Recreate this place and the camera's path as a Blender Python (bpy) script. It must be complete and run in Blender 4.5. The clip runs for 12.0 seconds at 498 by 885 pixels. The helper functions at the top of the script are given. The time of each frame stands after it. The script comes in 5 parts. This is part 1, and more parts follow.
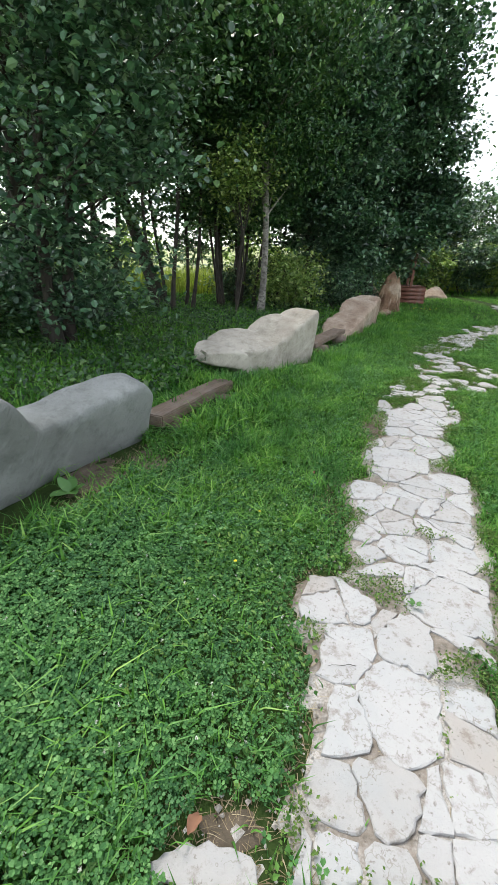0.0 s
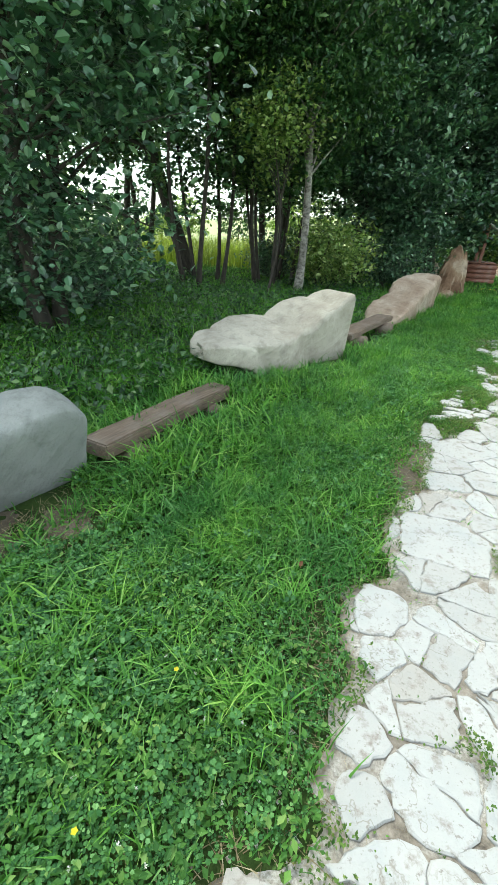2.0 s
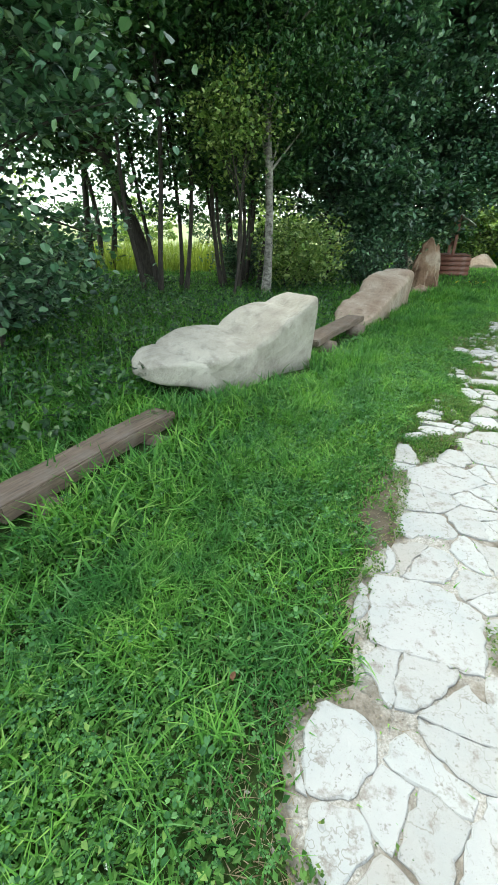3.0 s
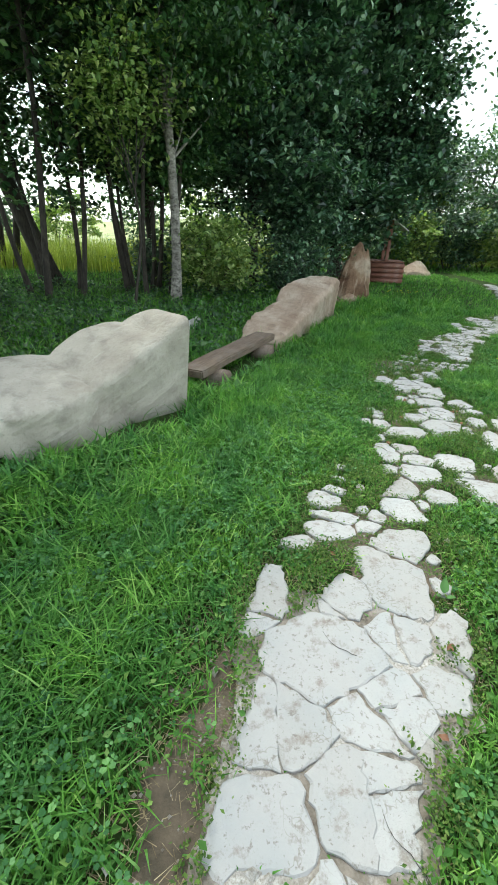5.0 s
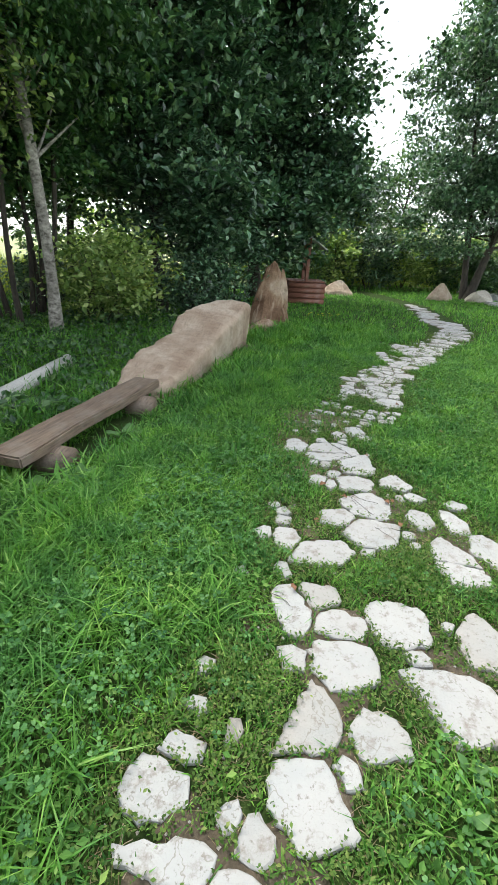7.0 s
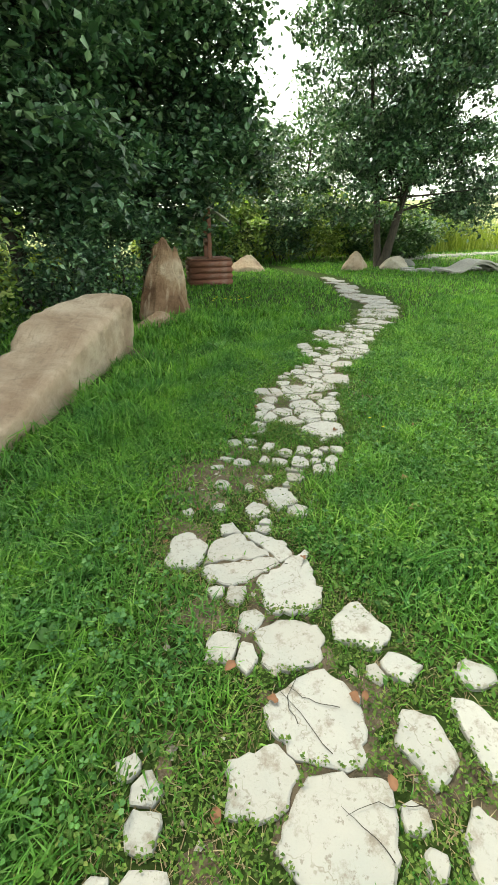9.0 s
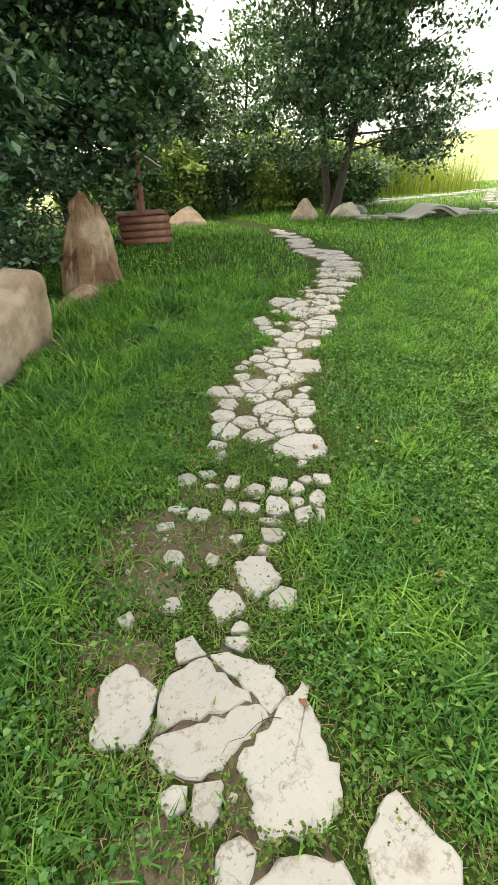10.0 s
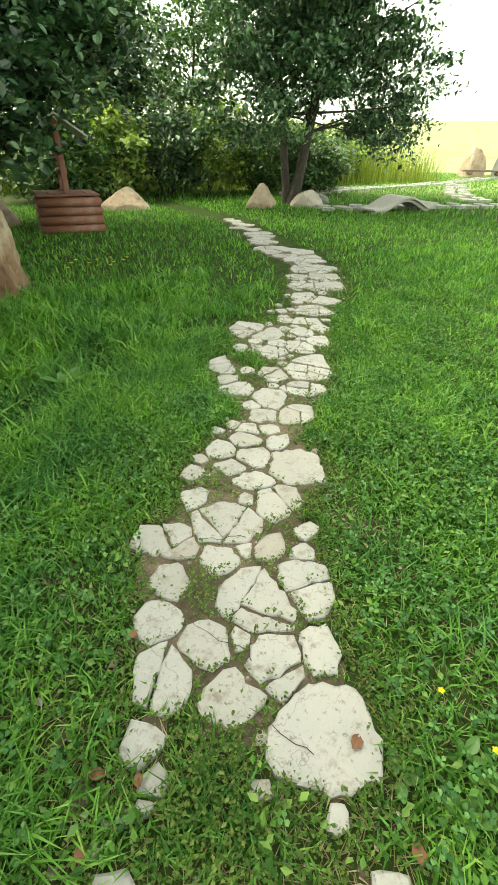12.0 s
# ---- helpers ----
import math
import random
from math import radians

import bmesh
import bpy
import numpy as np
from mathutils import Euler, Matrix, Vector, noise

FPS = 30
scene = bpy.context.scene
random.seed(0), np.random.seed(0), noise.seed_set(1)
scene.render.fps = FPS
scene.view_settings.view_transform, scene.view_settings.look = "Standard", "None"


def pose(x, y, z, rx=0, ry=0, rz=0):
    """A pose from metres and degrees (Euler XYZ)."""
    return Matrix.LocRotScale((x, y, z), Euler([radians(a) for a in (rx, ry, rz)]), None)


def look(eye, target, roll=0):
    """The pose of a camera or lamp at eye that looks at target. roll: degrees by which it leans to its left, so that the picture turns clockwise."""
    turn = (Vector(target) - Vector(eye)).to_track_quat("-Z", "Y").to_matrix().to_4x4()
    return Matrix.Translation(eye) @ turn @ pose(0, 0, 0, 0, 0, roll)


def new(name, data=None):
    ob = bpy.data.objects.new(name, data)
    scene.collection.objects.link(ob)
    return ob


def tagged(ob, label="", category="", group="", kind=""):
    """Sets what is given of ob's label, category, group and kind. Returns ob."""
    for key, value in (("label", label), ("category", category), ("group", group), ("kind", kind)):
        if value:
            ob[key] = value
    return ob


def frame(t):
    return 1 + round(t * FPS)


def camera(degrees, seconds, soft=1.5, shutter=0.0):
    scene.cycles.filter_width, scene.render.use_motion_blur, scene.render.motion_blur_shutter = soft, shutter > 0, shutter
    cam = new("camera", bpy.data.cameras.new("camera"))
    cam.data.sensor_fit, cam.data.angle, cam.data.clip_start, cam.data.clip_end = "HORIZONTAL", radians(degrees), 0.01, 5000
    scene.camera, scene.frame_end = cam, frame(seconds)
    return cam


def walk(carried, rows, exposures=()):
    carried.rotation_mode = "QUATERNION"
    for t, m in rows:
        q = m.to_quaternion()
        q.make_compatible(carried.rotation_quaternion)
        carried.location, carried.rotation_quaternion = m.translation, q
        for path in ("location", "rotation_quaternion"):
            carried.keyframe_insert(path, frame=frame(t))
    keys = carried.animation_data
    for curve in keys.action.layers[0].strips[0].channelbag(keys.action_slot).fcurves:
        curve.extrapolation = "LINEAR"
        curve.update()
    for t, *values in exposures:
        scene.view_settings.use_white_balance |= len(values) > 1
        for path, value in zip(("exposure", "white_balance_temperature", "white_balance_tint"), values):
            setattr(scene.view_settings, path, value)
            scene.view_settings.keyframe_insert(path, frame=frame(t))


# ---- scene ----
cam = camera(60.2, 12.0, soft=1.1)
METRES, EYE, TILT, LEAN, TURN = 9.9, 1.66, 0.0, 0.0, 0.0
ROWS = [
    (0.0, 0.0, 0.0, 0.0, 0.91, -23.77, -2.08),
    (0.5, 0.0064, 0.038, -0.0019, 3.67, -25.51, -3.65),
    (1.0, 0.0194, 0.0733, -0.0051, 8.14, -28.0, -3.86),
    (1.5, 0.0339, 0.1067, -0.0049, 9.94, -28.25, -4.62),
    (2.0, 0.0445, 0.1423, -0.0051, 7.69, -27.16, -2.32),
    (2.5, 0.0545, 0.1751, -0.0072, 5.92, -26.88, -0.7),
    (4.5, 0.1317, 0.3253, -0.0088, 1.29, -26.96, -0.82),
    (5.0, 0.1478, 0.3619, -0.0119, -1.36, -26.7, -1.82),
    (5.5, 0.1614, 0.4007, -0.0123, -5.92, -26.1, -0.94),
    (6.0, 0.1814, 0.4385, -0.0112, -7.69, -25.48, -1.56),
    (6.5, 0.1988, 0.4717, -0.0123, -8.41, -25.08, -2.0),
    (7.0, 0.2157, 0.5107, -0.0112, -9.83, -24.47, -2.5),
    (9.0, 0.2909, 0.6653, -0.0173, -20.77, -26.92, 0.35),
    (9.5, 0.3112, 0.7073, -0.017, -23.39, -31.39, -0.48),
    (10.0, 0.3273, 0.7516, -0.0164, -27.81, -32.57, 1.59),
    (10.5, 0.344, 0.7898, -0.0181, -30.13, -33.73, 1.26),
    (11.0, 0.3652, 0.8294, -0.0169, -30.59, -33.78, 0.8),
    (11.5, 0.3866, 0.8717, -0.0196, -32.28, -33.91, -0.21),
    (12.0, 0.4083, 0.9083, -0.0225, -33.46, -34.36, -0.96),
]
walk(cam, [(t, pose(0, 0, EYE, TILT, LEAN, TURN) @ pose(METRES * x, METRES * y, METRES * z, 90 + pitch, roll, yaw)) for t, x, y, z, yaw, pitch, roll in ROWS],
     [(0, 1.58, 6400, 8), (0.7, 1.86, 6500, 3), (1.5, 1.88, 6400, -4), (2.5, 1.95, 6300, -4), (4.5, 1.85, 6300, -1), (5.5, 1.7, 6300, -1), (7.2, 1.88, 6600, 5), (8.8, 1.98, 7900, -12), (9.5, 2.03, 6900, 20), (10, 2.02, 8000, 4), (10.5, 2.06, 8300, 10), (11, 2.13, 7300, 22), (11.5, 2.1, 7600, -6), (12, 2.15, 8300, -9)])

# ---- world, sun ----
world = bpy.data.worlds.new("overcast_sky")
scene.world = world
world.use_nodes = True
wn, wl = world.node_tree.nodes, world.node_tree.links
sky = wn.new("ShaderNodeTexSky")
sky.sky_type, sky.sun_disc = "NISHITA", False
sky.sun_elevation, sky.sun_rotation = radians(58), radians(-36)
sky.air_density, sky.dust_density, sky.ozone_density = 1.0, 1.5, 1.0
pale = wn.new("ShaderNodeHueSaturation")
pale.inputs["Saturation"].default_value = 0.3
wl.new(sky.outputs["Color"], pale.inputs["Color"])
wl.new(pale.outputs["Color"], wn["Background"].inputs["Color"])
wn["Background"].inputs["Strength"].default_value = 0.15
sun_data = bpy.data.lights.new("sun", "SUN")
sun_data.energy, sun_data.angle, sun_data.color = 0.95, radians(16), (1.0, 0.94, 0.84)
sun = new("sun", sun_data)
sun.matrix_world = look((-11, 15, 30), (0, 0, 0))


# ---- materials ----
def shader(name):
    m = bpy.data.materials.new(name)
    m.use_nodes = True
    return m, m.node_tree.nodes, m.node_tree.links, m.node_tree.nodes["Principled BSDF"]


def noise_at(n, l, scale, detail=6.0, rough=0.6, coord=None, kind="ShaderNodeTexNoise"):
    t = n.new(kind)
    t.inputs["Scale"].default_value = scale
    if kind == "ShaderNodeTexNoise":
        t.inputs["Detail"].default_value, t.inputs["Roughness"].default_value = detail, rough
    if coord is None:
        coord = n.new("ShaderNodeNewGeometry").outputs["Position"]
    l.new(coord, t.inputs["Vector"])
    return t


def ramp(n, l, fac, stops):
    r = n.new("ShaderNodeValToRGB")
    while len(r.color_ramp.elements) < len(stops):
        r.color_ramp.elements.new(0.5)
    for e, (p, c) in zip(r.color_ramp.elements, stops):
        e.position, e.color = p, (*c, 1) if len(c) == 3 else (c[0], c[0], c[0], 1)
    l.new(fac, r.inputs["Fac"])
    return r.outputs["Color"]


def blend(n, l, fac, a, b, how="MIX"):
    x = n.new("ShaderNodeMix")
    x.data_type, x.blend_type = "RGBA", how
    for s, v in ((x.inputs["Factor"], fac), (x.inputs["A"], a), (x.inputs["B"], b)):
        if isinstance(v, (int, float)):
            s.default_value = v
        elif isinstance(v, tuple):
            s.default_value = (*v, 1)
        else:
            l.new(v, s)
    return x.outputs["Result"]


def bumped(n, l, p, heights):
    prev = None
    for h, strength, dist in heights:
        b = n.new("ShaderNodeBump")
        b.inputs["Strength"].default_value, b.inputs["Distance"].default_value = strength, dist
        l.new(h, b.inputs["Height"])
        if prev:
            l.new(prev, b.inputs["Normal"])
        prev = b.outputs["Normal"]
    l.new(prev, p.inputs["Normal"])


def leaf_material(name, dark, light, glow, rough=0.45, gloss=0.35, see=0.35, patch_scale=0.9, lo=(0.8, 0.8, 0.8), hi=(1.15, 1.15, 1.15)):
    """Thin leaves: each one a little different, light passing through."""
    m, n, l, p = shader(name)
    g = n.new("ShaderNodeNewGeometry")
    big = noise_at(n, l, patch_scale, 3)
    per = ramp(n, l, g.outputs["Random Per Island"], [(0, dark), (0.75, light), (1, glow)])
    patch = ramp(n, l, big.outputs["Fac"], [(0.35, lo), (0.65, hi)])
    col = blend(n, l, 1.0, per, patch, "MULTIPLY")
    l.new(col, p.inputs["Base Color"])
    p.inputs["Roughness"].default_value = rough
    p.inputs["Specular IOR Level"].default_value = gloss
    t = n.new("ShaderNodeBsdfTranslucent")
    warm = blend(n, l, 1.0, col, (1.15, 1.25, 0.55), "MULTIPLY")
    l.new(warm, t.inputs["Color"])
    mix = n.new("ShaderNodeMixShader")
    mix.inputs["Fac"].default_value = see
    l.new(p.outputs["BSDF"], mix.inputs[1])
    l.new(t.outputs["BSDF"], mix.inputs[2])
    l.new(mix.outputs["Shader"], n["Material Output"].inputs["Surface"])
    return m


def rock_material(name, a, b, c, streak=0.0, lie=(0.0, 0.0, 1.0)):
    m, n, l, p = shader(name)
    co = n.new("ShaderNodeNewGeometry").outputs["Position"]
    big, mid, fine = noise_at(n, l, 1.6, 5, 0.6, co), noise_at(n, l, 7, 8, 0.65, co), noise_at(n, l, 60, 6, 0.7, co)
    u = Vector(lie).normalized()
    v = u.orthogonal().normalized()
    bed_way = n.new("ShaderNodeCombineXYZ")
    for k, (axis, scale) in enumerate(((u, 1.3), (v, 9.0), (u.cross(v), 9.0))):
        dot = n.new("ShaderNodeVectorMath")
        dot.operation = "DOT_PRODUCT"
        l.new(co, dot.inputs[0])
        dot.inputs[1].default_value = axis * scale
        l.new(dot.outputs["Value"], bed_way.inputs[k])
    run = noise_at(n, l, 1.0, 6, 0.65, bed_way.outputs["Vector"])
    base = ramp(n, l, big.outputs["Fac"], [(0.33, a), (0.52, b), (0.7, c)])
    base = blend(n, l, ramp(n, l, mid.outputs["Fac"], [(0.5, (0.0,)), (0.72, (0.55,))]), base, tuple(0.55 * v for v in a))
    base = blend(n, l, ramp(n, l, run.outputs["Fac"], [(0.56, (0.0,)), (0.66, (streak,))]), base, tuple(min(0.75, 1.5 * v) for v in c))
    base = blend(n, l, ramp(n, l, run.outputs["Fac"], [(0.28, (0.45,)), (0.36, (0.0,))]), base, tuple(0.5 * v for v in a))
    base = blend(n, l, ramp(n, l, fine.outputs["Fac"], [(0.55, (0.0,)), (0.75, (0.4,))]), base, tuple(0.45 * v for v in a))
    l.new(base, p.inputs["Base Color"])
    p.inputs["Roughness"].default_value = 0.88
    p.inputs["Specular IOR Level"].default_value = 0.25
    bumped(n, l, p, [(mid.outputs["Fac"], 0.8, 0.045), (run.outputs["Fac"], 0.8, 0.04), (fine.outputs["Fac"], 0.6, 0.008)])
    return m


def wood_material(name, dark, light, along=(1, 1, 1), rough=0.75):
    m, n, l, p = shader(name)
    co = n.new("ShaderNodeTexCoord").outputs["Object"]
    mp = n.new("ShaderNodeMapping")
    mp.inputs["Scale"].default_value = along
    l.new(co, mp.inputs["Vector"])
    grain = noise_at(n, l, 9, 8, 0.7, mp.outputs["Vector"])
    wear = noise_at(n, l, 4, 5, 0.6, co)
    base = ramp(n, l, grain.outputs["Fac"], [(0.3, dark), (0.7, light)])
    base = blend(n, l, ramp(n, l, wear.outputs["Fac"], [(0.5, (0.0,)), (0.75, (0.6,))]), base, tuple(0.5 * v + 0.12 for v in light))
    l.new(base, p.inputs["Base Color"])
    p.inputs["Roughness"].default_value = rough
    bumped(n, l, p, [(grain.outputs["Fac"], 0.5, 0.008), (wear.outputs["Fac"], 0.3, 0.01)])
    return m


def bark_material(name, dark, light, band=None):
    m, n, l, p = shader(name)
    co = n.new("ShaderNodeNewGeometry").outputs["Position"]
    mp = n.new("ShaderNodeMapping")
    mp.inputs["Scale"].default_value = (14, 14, 3) if band is None else (7, 7, 11)
    l.new(co, mp.inputs["Vector"])
    g = noise_at(n, l, 1.5, 8, 0.7, mp.outputs["Vector"])
    big = noise_at(n, l, 2.0, 4, 0.6, co)
    base = ramp(n, l, g.outputs["Fac"], [(0.35, dark), (0.62, light)])
    base = blend(n, l, ramp(n, l, big.outputs["Fac"], [(0.45, (0.0,)), (0.7, (0.5,))]), base, tuple(0.7 * v for v in dark))
    l.new(base, p.inputs["Base Color"])
    p.inputs["Roughness"].default_value = 0.9
    bumped(n, l, p, [(g.outputs["Fac"], 0.7, 0.02)])
    return m


def ground_material():
    """Soil with leaf litter near by, darkened for shade between blades; beyond the belt of trees a meadow paled for sun
    and haze.
    """
    m, n, l, p = shader("grassy_soil")
    co = n.new("ShaderNodeNewGeometry").outputs["Position"]
    fine, mid, big = noise_at(n, l, 45, 8, 0.7, co), noise_at(n, l, 5, 6, 0.6, co), noise_at(n, l, 0.25, 5, 0.6, co)
    # Soil and lawn made near-black to stand for shade between the blades.
    soil = ramp(n, l, fine.outputs["Fac"], [(0.3, (0.018, 0.022, 0.010)), (0.55, (0.045, 0.055, 0.022)), (0.75, (0.10, 0.085, 0.05))])
    lawn = ramp(n, l, mid.outputs["Fac"], [(0.3, (0.014, 0.034, 0.007)), (0.7, (0.045, 0.09, 0.016))])
    near = blend(n, l, 0.65, soil, lawn)
    # Meadow paled in its own colour to stand for sunshine and distant haze.
    meadow = ramp(n, l, big.outputs["Fac"], [(0.3, (0.22, 0.26, 0.10)), (0.55, (0.34, 0.36, 0.19)), (0.75, (0.26, 0.31, 0.13))])
    sep = n.new("ShaderNodeSeparateXYZ")
    l.new(co, sep.inputs[0])
    away = n.new("ShaderNodeVectorMath")
    away.operation = "DISTANCE"
    l.new(co, away.inputs[0])
    away.inputs[1].default_value = (9, 9, 0)
    far = n.new("ShaderNodeMapRange")
    far.inputs["From Min"].default_value, far.inputs["From Max"].default_value = 16, 23
    l.new(away.outputs["Value"], far.inputs["Value"])
    l.new(blend(n, l, far.outputs["Result"], near, meadow), p.inputs["Base Color"])
    p.inputs["Roughness"].default_value = 0.95
    p.inputs["Specular IOR Level"].default_value = 0.1
    bumped(n, l, p, [(mid.outputs["Fac"], 0.5, 0.05), (fine.outputs["Fac"], 0.8, 0.012)])
    return m


def bed_material():
    """Grit, mortar crumbs and dry soil between the slabs."""
    m, n, l, p = shader("gritty_bed")
    co = n.new("ShaderNodeNewGeometry").outputs["Position"]
    fine, mid, big = noise_at(n, l, 130, 6, 0.7, co), noise_at(n, l, 14, 8, 0.7, co), noise_at(n, l, 2.2, 4, 0.6, co)
    grit = ramp(n, l, fine.outputs["Fac"], [(0.3, (0.09, 0.065, 0.045)), (0.52, (0.20, 0.15, 0.11)), (0.7, (0.42, 0.37, 0.32))])
    soil = ramp(n, l, mid.outputs["Fac"], [(0.3, (0.04, 0.032, 0.02)), (0.7, (0.13, 0.10, 0.068))])
    l.new(blend(n, l, ramp(n, l, big.outputs["Fac"], [(0.38, (0.35,)), (0.52, (0.95,))]), grit, soil), p.inputs["Base Color"])
    p.inputs["Roughness"].default_value = 0.95
    bumped(n, l, p, [(mid.outputs["Fac"], 0.6, 0.02), (fine.outputs["Fac"], 0.8, 0.005)])
    return m


def mortar_material():
    """Pale lime mortar with grit, flush between the slabs."""
    m, n, l, p = shader("lime_mortar")
    co = n.new("ShaderNodeNewGeometry").outputs["Position"]
    fine, mid, big = noise_at(n, l, 110, 6, 0.7, co), noise_at(n, l, 18, 8, 0.7, co), noise_at(n, l, 3.0, 5, 0.65, co)
    grit = ramp(n, l, fine.outputs["Fac"], [(0.32, (0.20, 0.175, 0.145)), (0.5, (0.36, 0.335, 0.305)), (0.66, (0.50, 0.48, 0.45))])
    dirt = ramp(n, l, mid.outputs["Fac"], [(0.35, (0.08, 0.062, 0.042)), (0.65, (0.27, 0.23, 0.19))])
    l.new(blend(n, l, ramp(n, l, big.outputs["Fac"], [(0.44, (0.0,)), (0.56, (0.9,))]), grit, dirt), p.inputs["Base Color"])
    p.inputs["Roughness"].default_value = 0.95
    bumped(n, l, p, [(mid.outputs["Fac"], 0.6, 0.015), (fine.outputs["Fac"], 0.7, 0.004)])
    return m


def slab_material():
    """White limestone, chalky, with grey-blue wash, hairline cracks and rubbed dirt; each slab a little different."""
    m, n, l, p = shader("white_limestone")
    co = n.new("ShaderNodeNewGeometry").outputs["Position"]
    one = n.new("ShaderNodeObjectInfo").outputs["Random"]
    big, mid, fine = noise_at(n, l, 3.5, 5, 0.6, co), noise_at(n, l, 13, 10, 0.72, co), noise_at(n, l, 160, 5, 0.7, co)
    warp = n.new("ShaderNodeMix")
    warp.data_type = "VECTOR"
    warp.inputs["Factor"].default_value = 0.3
    l.new(co, warp.inputs["A"])
    l.new(noise_at(n, l, 6, 4, 0.6, co).outputs["Color"], warp.inputs["B"])
    crack = n.new("ShaderNodeTexVoronoi")
    crack.feature = "DISTANCE_TO_EDGE"
    crack.inputs["Scale"].default_value = 4.0
    l.new(warp.outputs["Result"], crack.inputs["Vector"])
    base = ramp(n, l, one, [(0, (0.335, 0.31, 0.285)), (0.12, (0.345, 0.333, 0.32)), (0.5, (0.375, 0.365, 0.355)), (1, (0.40, 0.392, 0.382))])
    base = blend(n, l, ramp(n, l, big.outputs["Fac"], [(0.45, (0.0,)), (0.7, (0.4,))]), base, (0.29, 0.315, 0.325))
    base = blend(n, l, ramp(n, l, mid.outputs["Fac"], [(0.54, (0.0,)), (0.66, (0.8,))]), base, (0.20, 0.17, 0.14))
    pits = noise_at(n, l, 55, 4, 0.6, co)
    base = blend(n, l, ramp(n, l, pits.outputs["Fac"], [(0.60, (0.0,)), (0.68, (0.7,))]), base, (0.17, 0.15, 0.125))
    base = blend(n, l, ramp(n, l, fine.outputs["Fac"], [(0.6, (0.0,)), (0.75, (0.5,))]), base, (0.30, 0.275, 0.25))
    thin = n.new("ShaderNodeMath")
    thin.operation = "MULTIPLY"
    l.new(ramp(n, l, crack.outputs["Distance"], [(0.003, (0.8,)), (0.012, (0.0,))]), thin.inputs[0])
    l.new(ramp(n, l, big.outputs["Fac"], [(0.42, (0.0,)), (0.55, (1.0,))]), thin.inputs[1])
    base = blend(n, l, thin.outputs[0], base, (0.22, 0.20, 0.17))
    l.new(base, p.inputs["Base Color"])
    p.inputs["Roughness"].default_value = 0.8
    p.inputs["Specular IOR Level"].default_value = 0.3
    bumped(n, l, p, [(big.outputs["Fac"], 0.5, 0.03), (mid.outputs["Fac"], 0.8, 0.012), (pits.outputs["Fac"], 0.5, 0.004), (fine.outputs["Fac"], 0.4, 0.002)])
    return m


GROUND, BED, MORTAR, SLAB = ground_material(), bed_material(), mortar_material(), slab_material()
GREY_ROCK = rock_material("grey_weathered_stone", (0.17, 0.175, 0.165), (0.225, 0.235, 0.225), (0.28, 0.29, 0.28), 0.15, (0.3, 0.5, 0.8))
PALE_ROCK = rock_material("pale_buff_stone", (0.33, 0.29, 0.24), (0.44, 0.40, 0.34), (0.52, 0.48, 0.41), 0.2, (0.75, 0.66, 0.5))
BROWN_ROCK = rock_material("brown_buff_stone", (0.28, 0.20, 0.145), (0.42, 0.33, 0.255), (0.50, 0.42, 0.34), 0.15, (0.4, 0.91, 0.35))
RUST_ROCK = rock_material("rusty_brown_stone", (0.11, 0.06, 0.035), (0.24, 0.155, 0.10), (0.42, 0.34, 0.26), 0.3, (0.25, 0.3, 0.9))
PLANK_WOOD = wood_material("weathered_bench_wood", (0.06, 0.042, 0.03), (0.23, 0.165, 0.12), (6, 0.5, 6))
LOG_WOOD = wood_material("stained_log_wood", (0.12, 0.045, 0.028), (0.24, 0.10, 0.065), (0.6, 6, 6))
GREY_WOOD = wood_material("grey_weathered_wood", (0.32, 0.31, 0.29), (0.52, 0.50, 0.47), (6, 1, 6))
BARK = bark_material("dark_bark", (0.02, 0.017, 0.014), (0.07, 0.058, 0.046))
BIRCH_BARK = bark_material("birch_bark", (0.07, 0.06, 0.05), (0.42, 0.39, 0.35), band=1)
LEAF_DARK = leaf_material("alder_leaf", (0.008, 0.03, 0.016), (0.085, 0.185, 0.095), (0.24, 0.36, 0.21), 0.3, 0.7, 0.2)
LEAF_MID = leaf_material("birch_leaf", (0.014, 0.05, 0.016), (0.06, 0.14, 0.045), (0.16, 0.26, 0.085), 0.4, 0.5, 0.22)
# Pale yellow put into the leaf colour to stand for sunlight on foliage.
LEAF_SUN = leaf_material("sun_tinted_leaf", (0.07, 0.14, 0.03), (0.27, 0.38, 0.12), (0.52, 0.58, 0.27), 0.4, 0.45, 0.4)
GRASS = leaf_material("grass_blade", (0.045, 0.135, 0.026), (0.145, 0.345, 0.072), (0.27, 0.45, 0.15), 0.5, 0.18, 0.38, 2.4, (0.6, 0.72, 0.8), (1.3, 1.2, 0.9))
CLOVER = leaf_material("clover_leaf", (0.032, 0.105, 0.034), (0.105, 0.25, 0.08), (0.19, 0.36, 0.14), 0.55, 0.15, 0.22, 6.0, (0.6, 0.65, 0.7), (1.15, 1.1, 1.0))
WEED = leaf_material("low_weed_leaf", (0.05, 0.10, 0.02), (0.11, 0.19, 0.035), (0.20, 0.25, 0.07), 0.6, 0.3, 0.25)
REED = leaf_material("reed_blade", (0.15, 0.21, 0.035), (0.28, 0.34, 0.07), (0.42, 0.46, 0.13), 0.5, 0.3, 0.35)
DRY_LEAF = leaf_material("fallen_leaf", (0.16, 0.075, 0.045), (0.25, 0.13, 0.08), (0.36, 0.25, 0.15), 0.7, 0.2, 0.1)
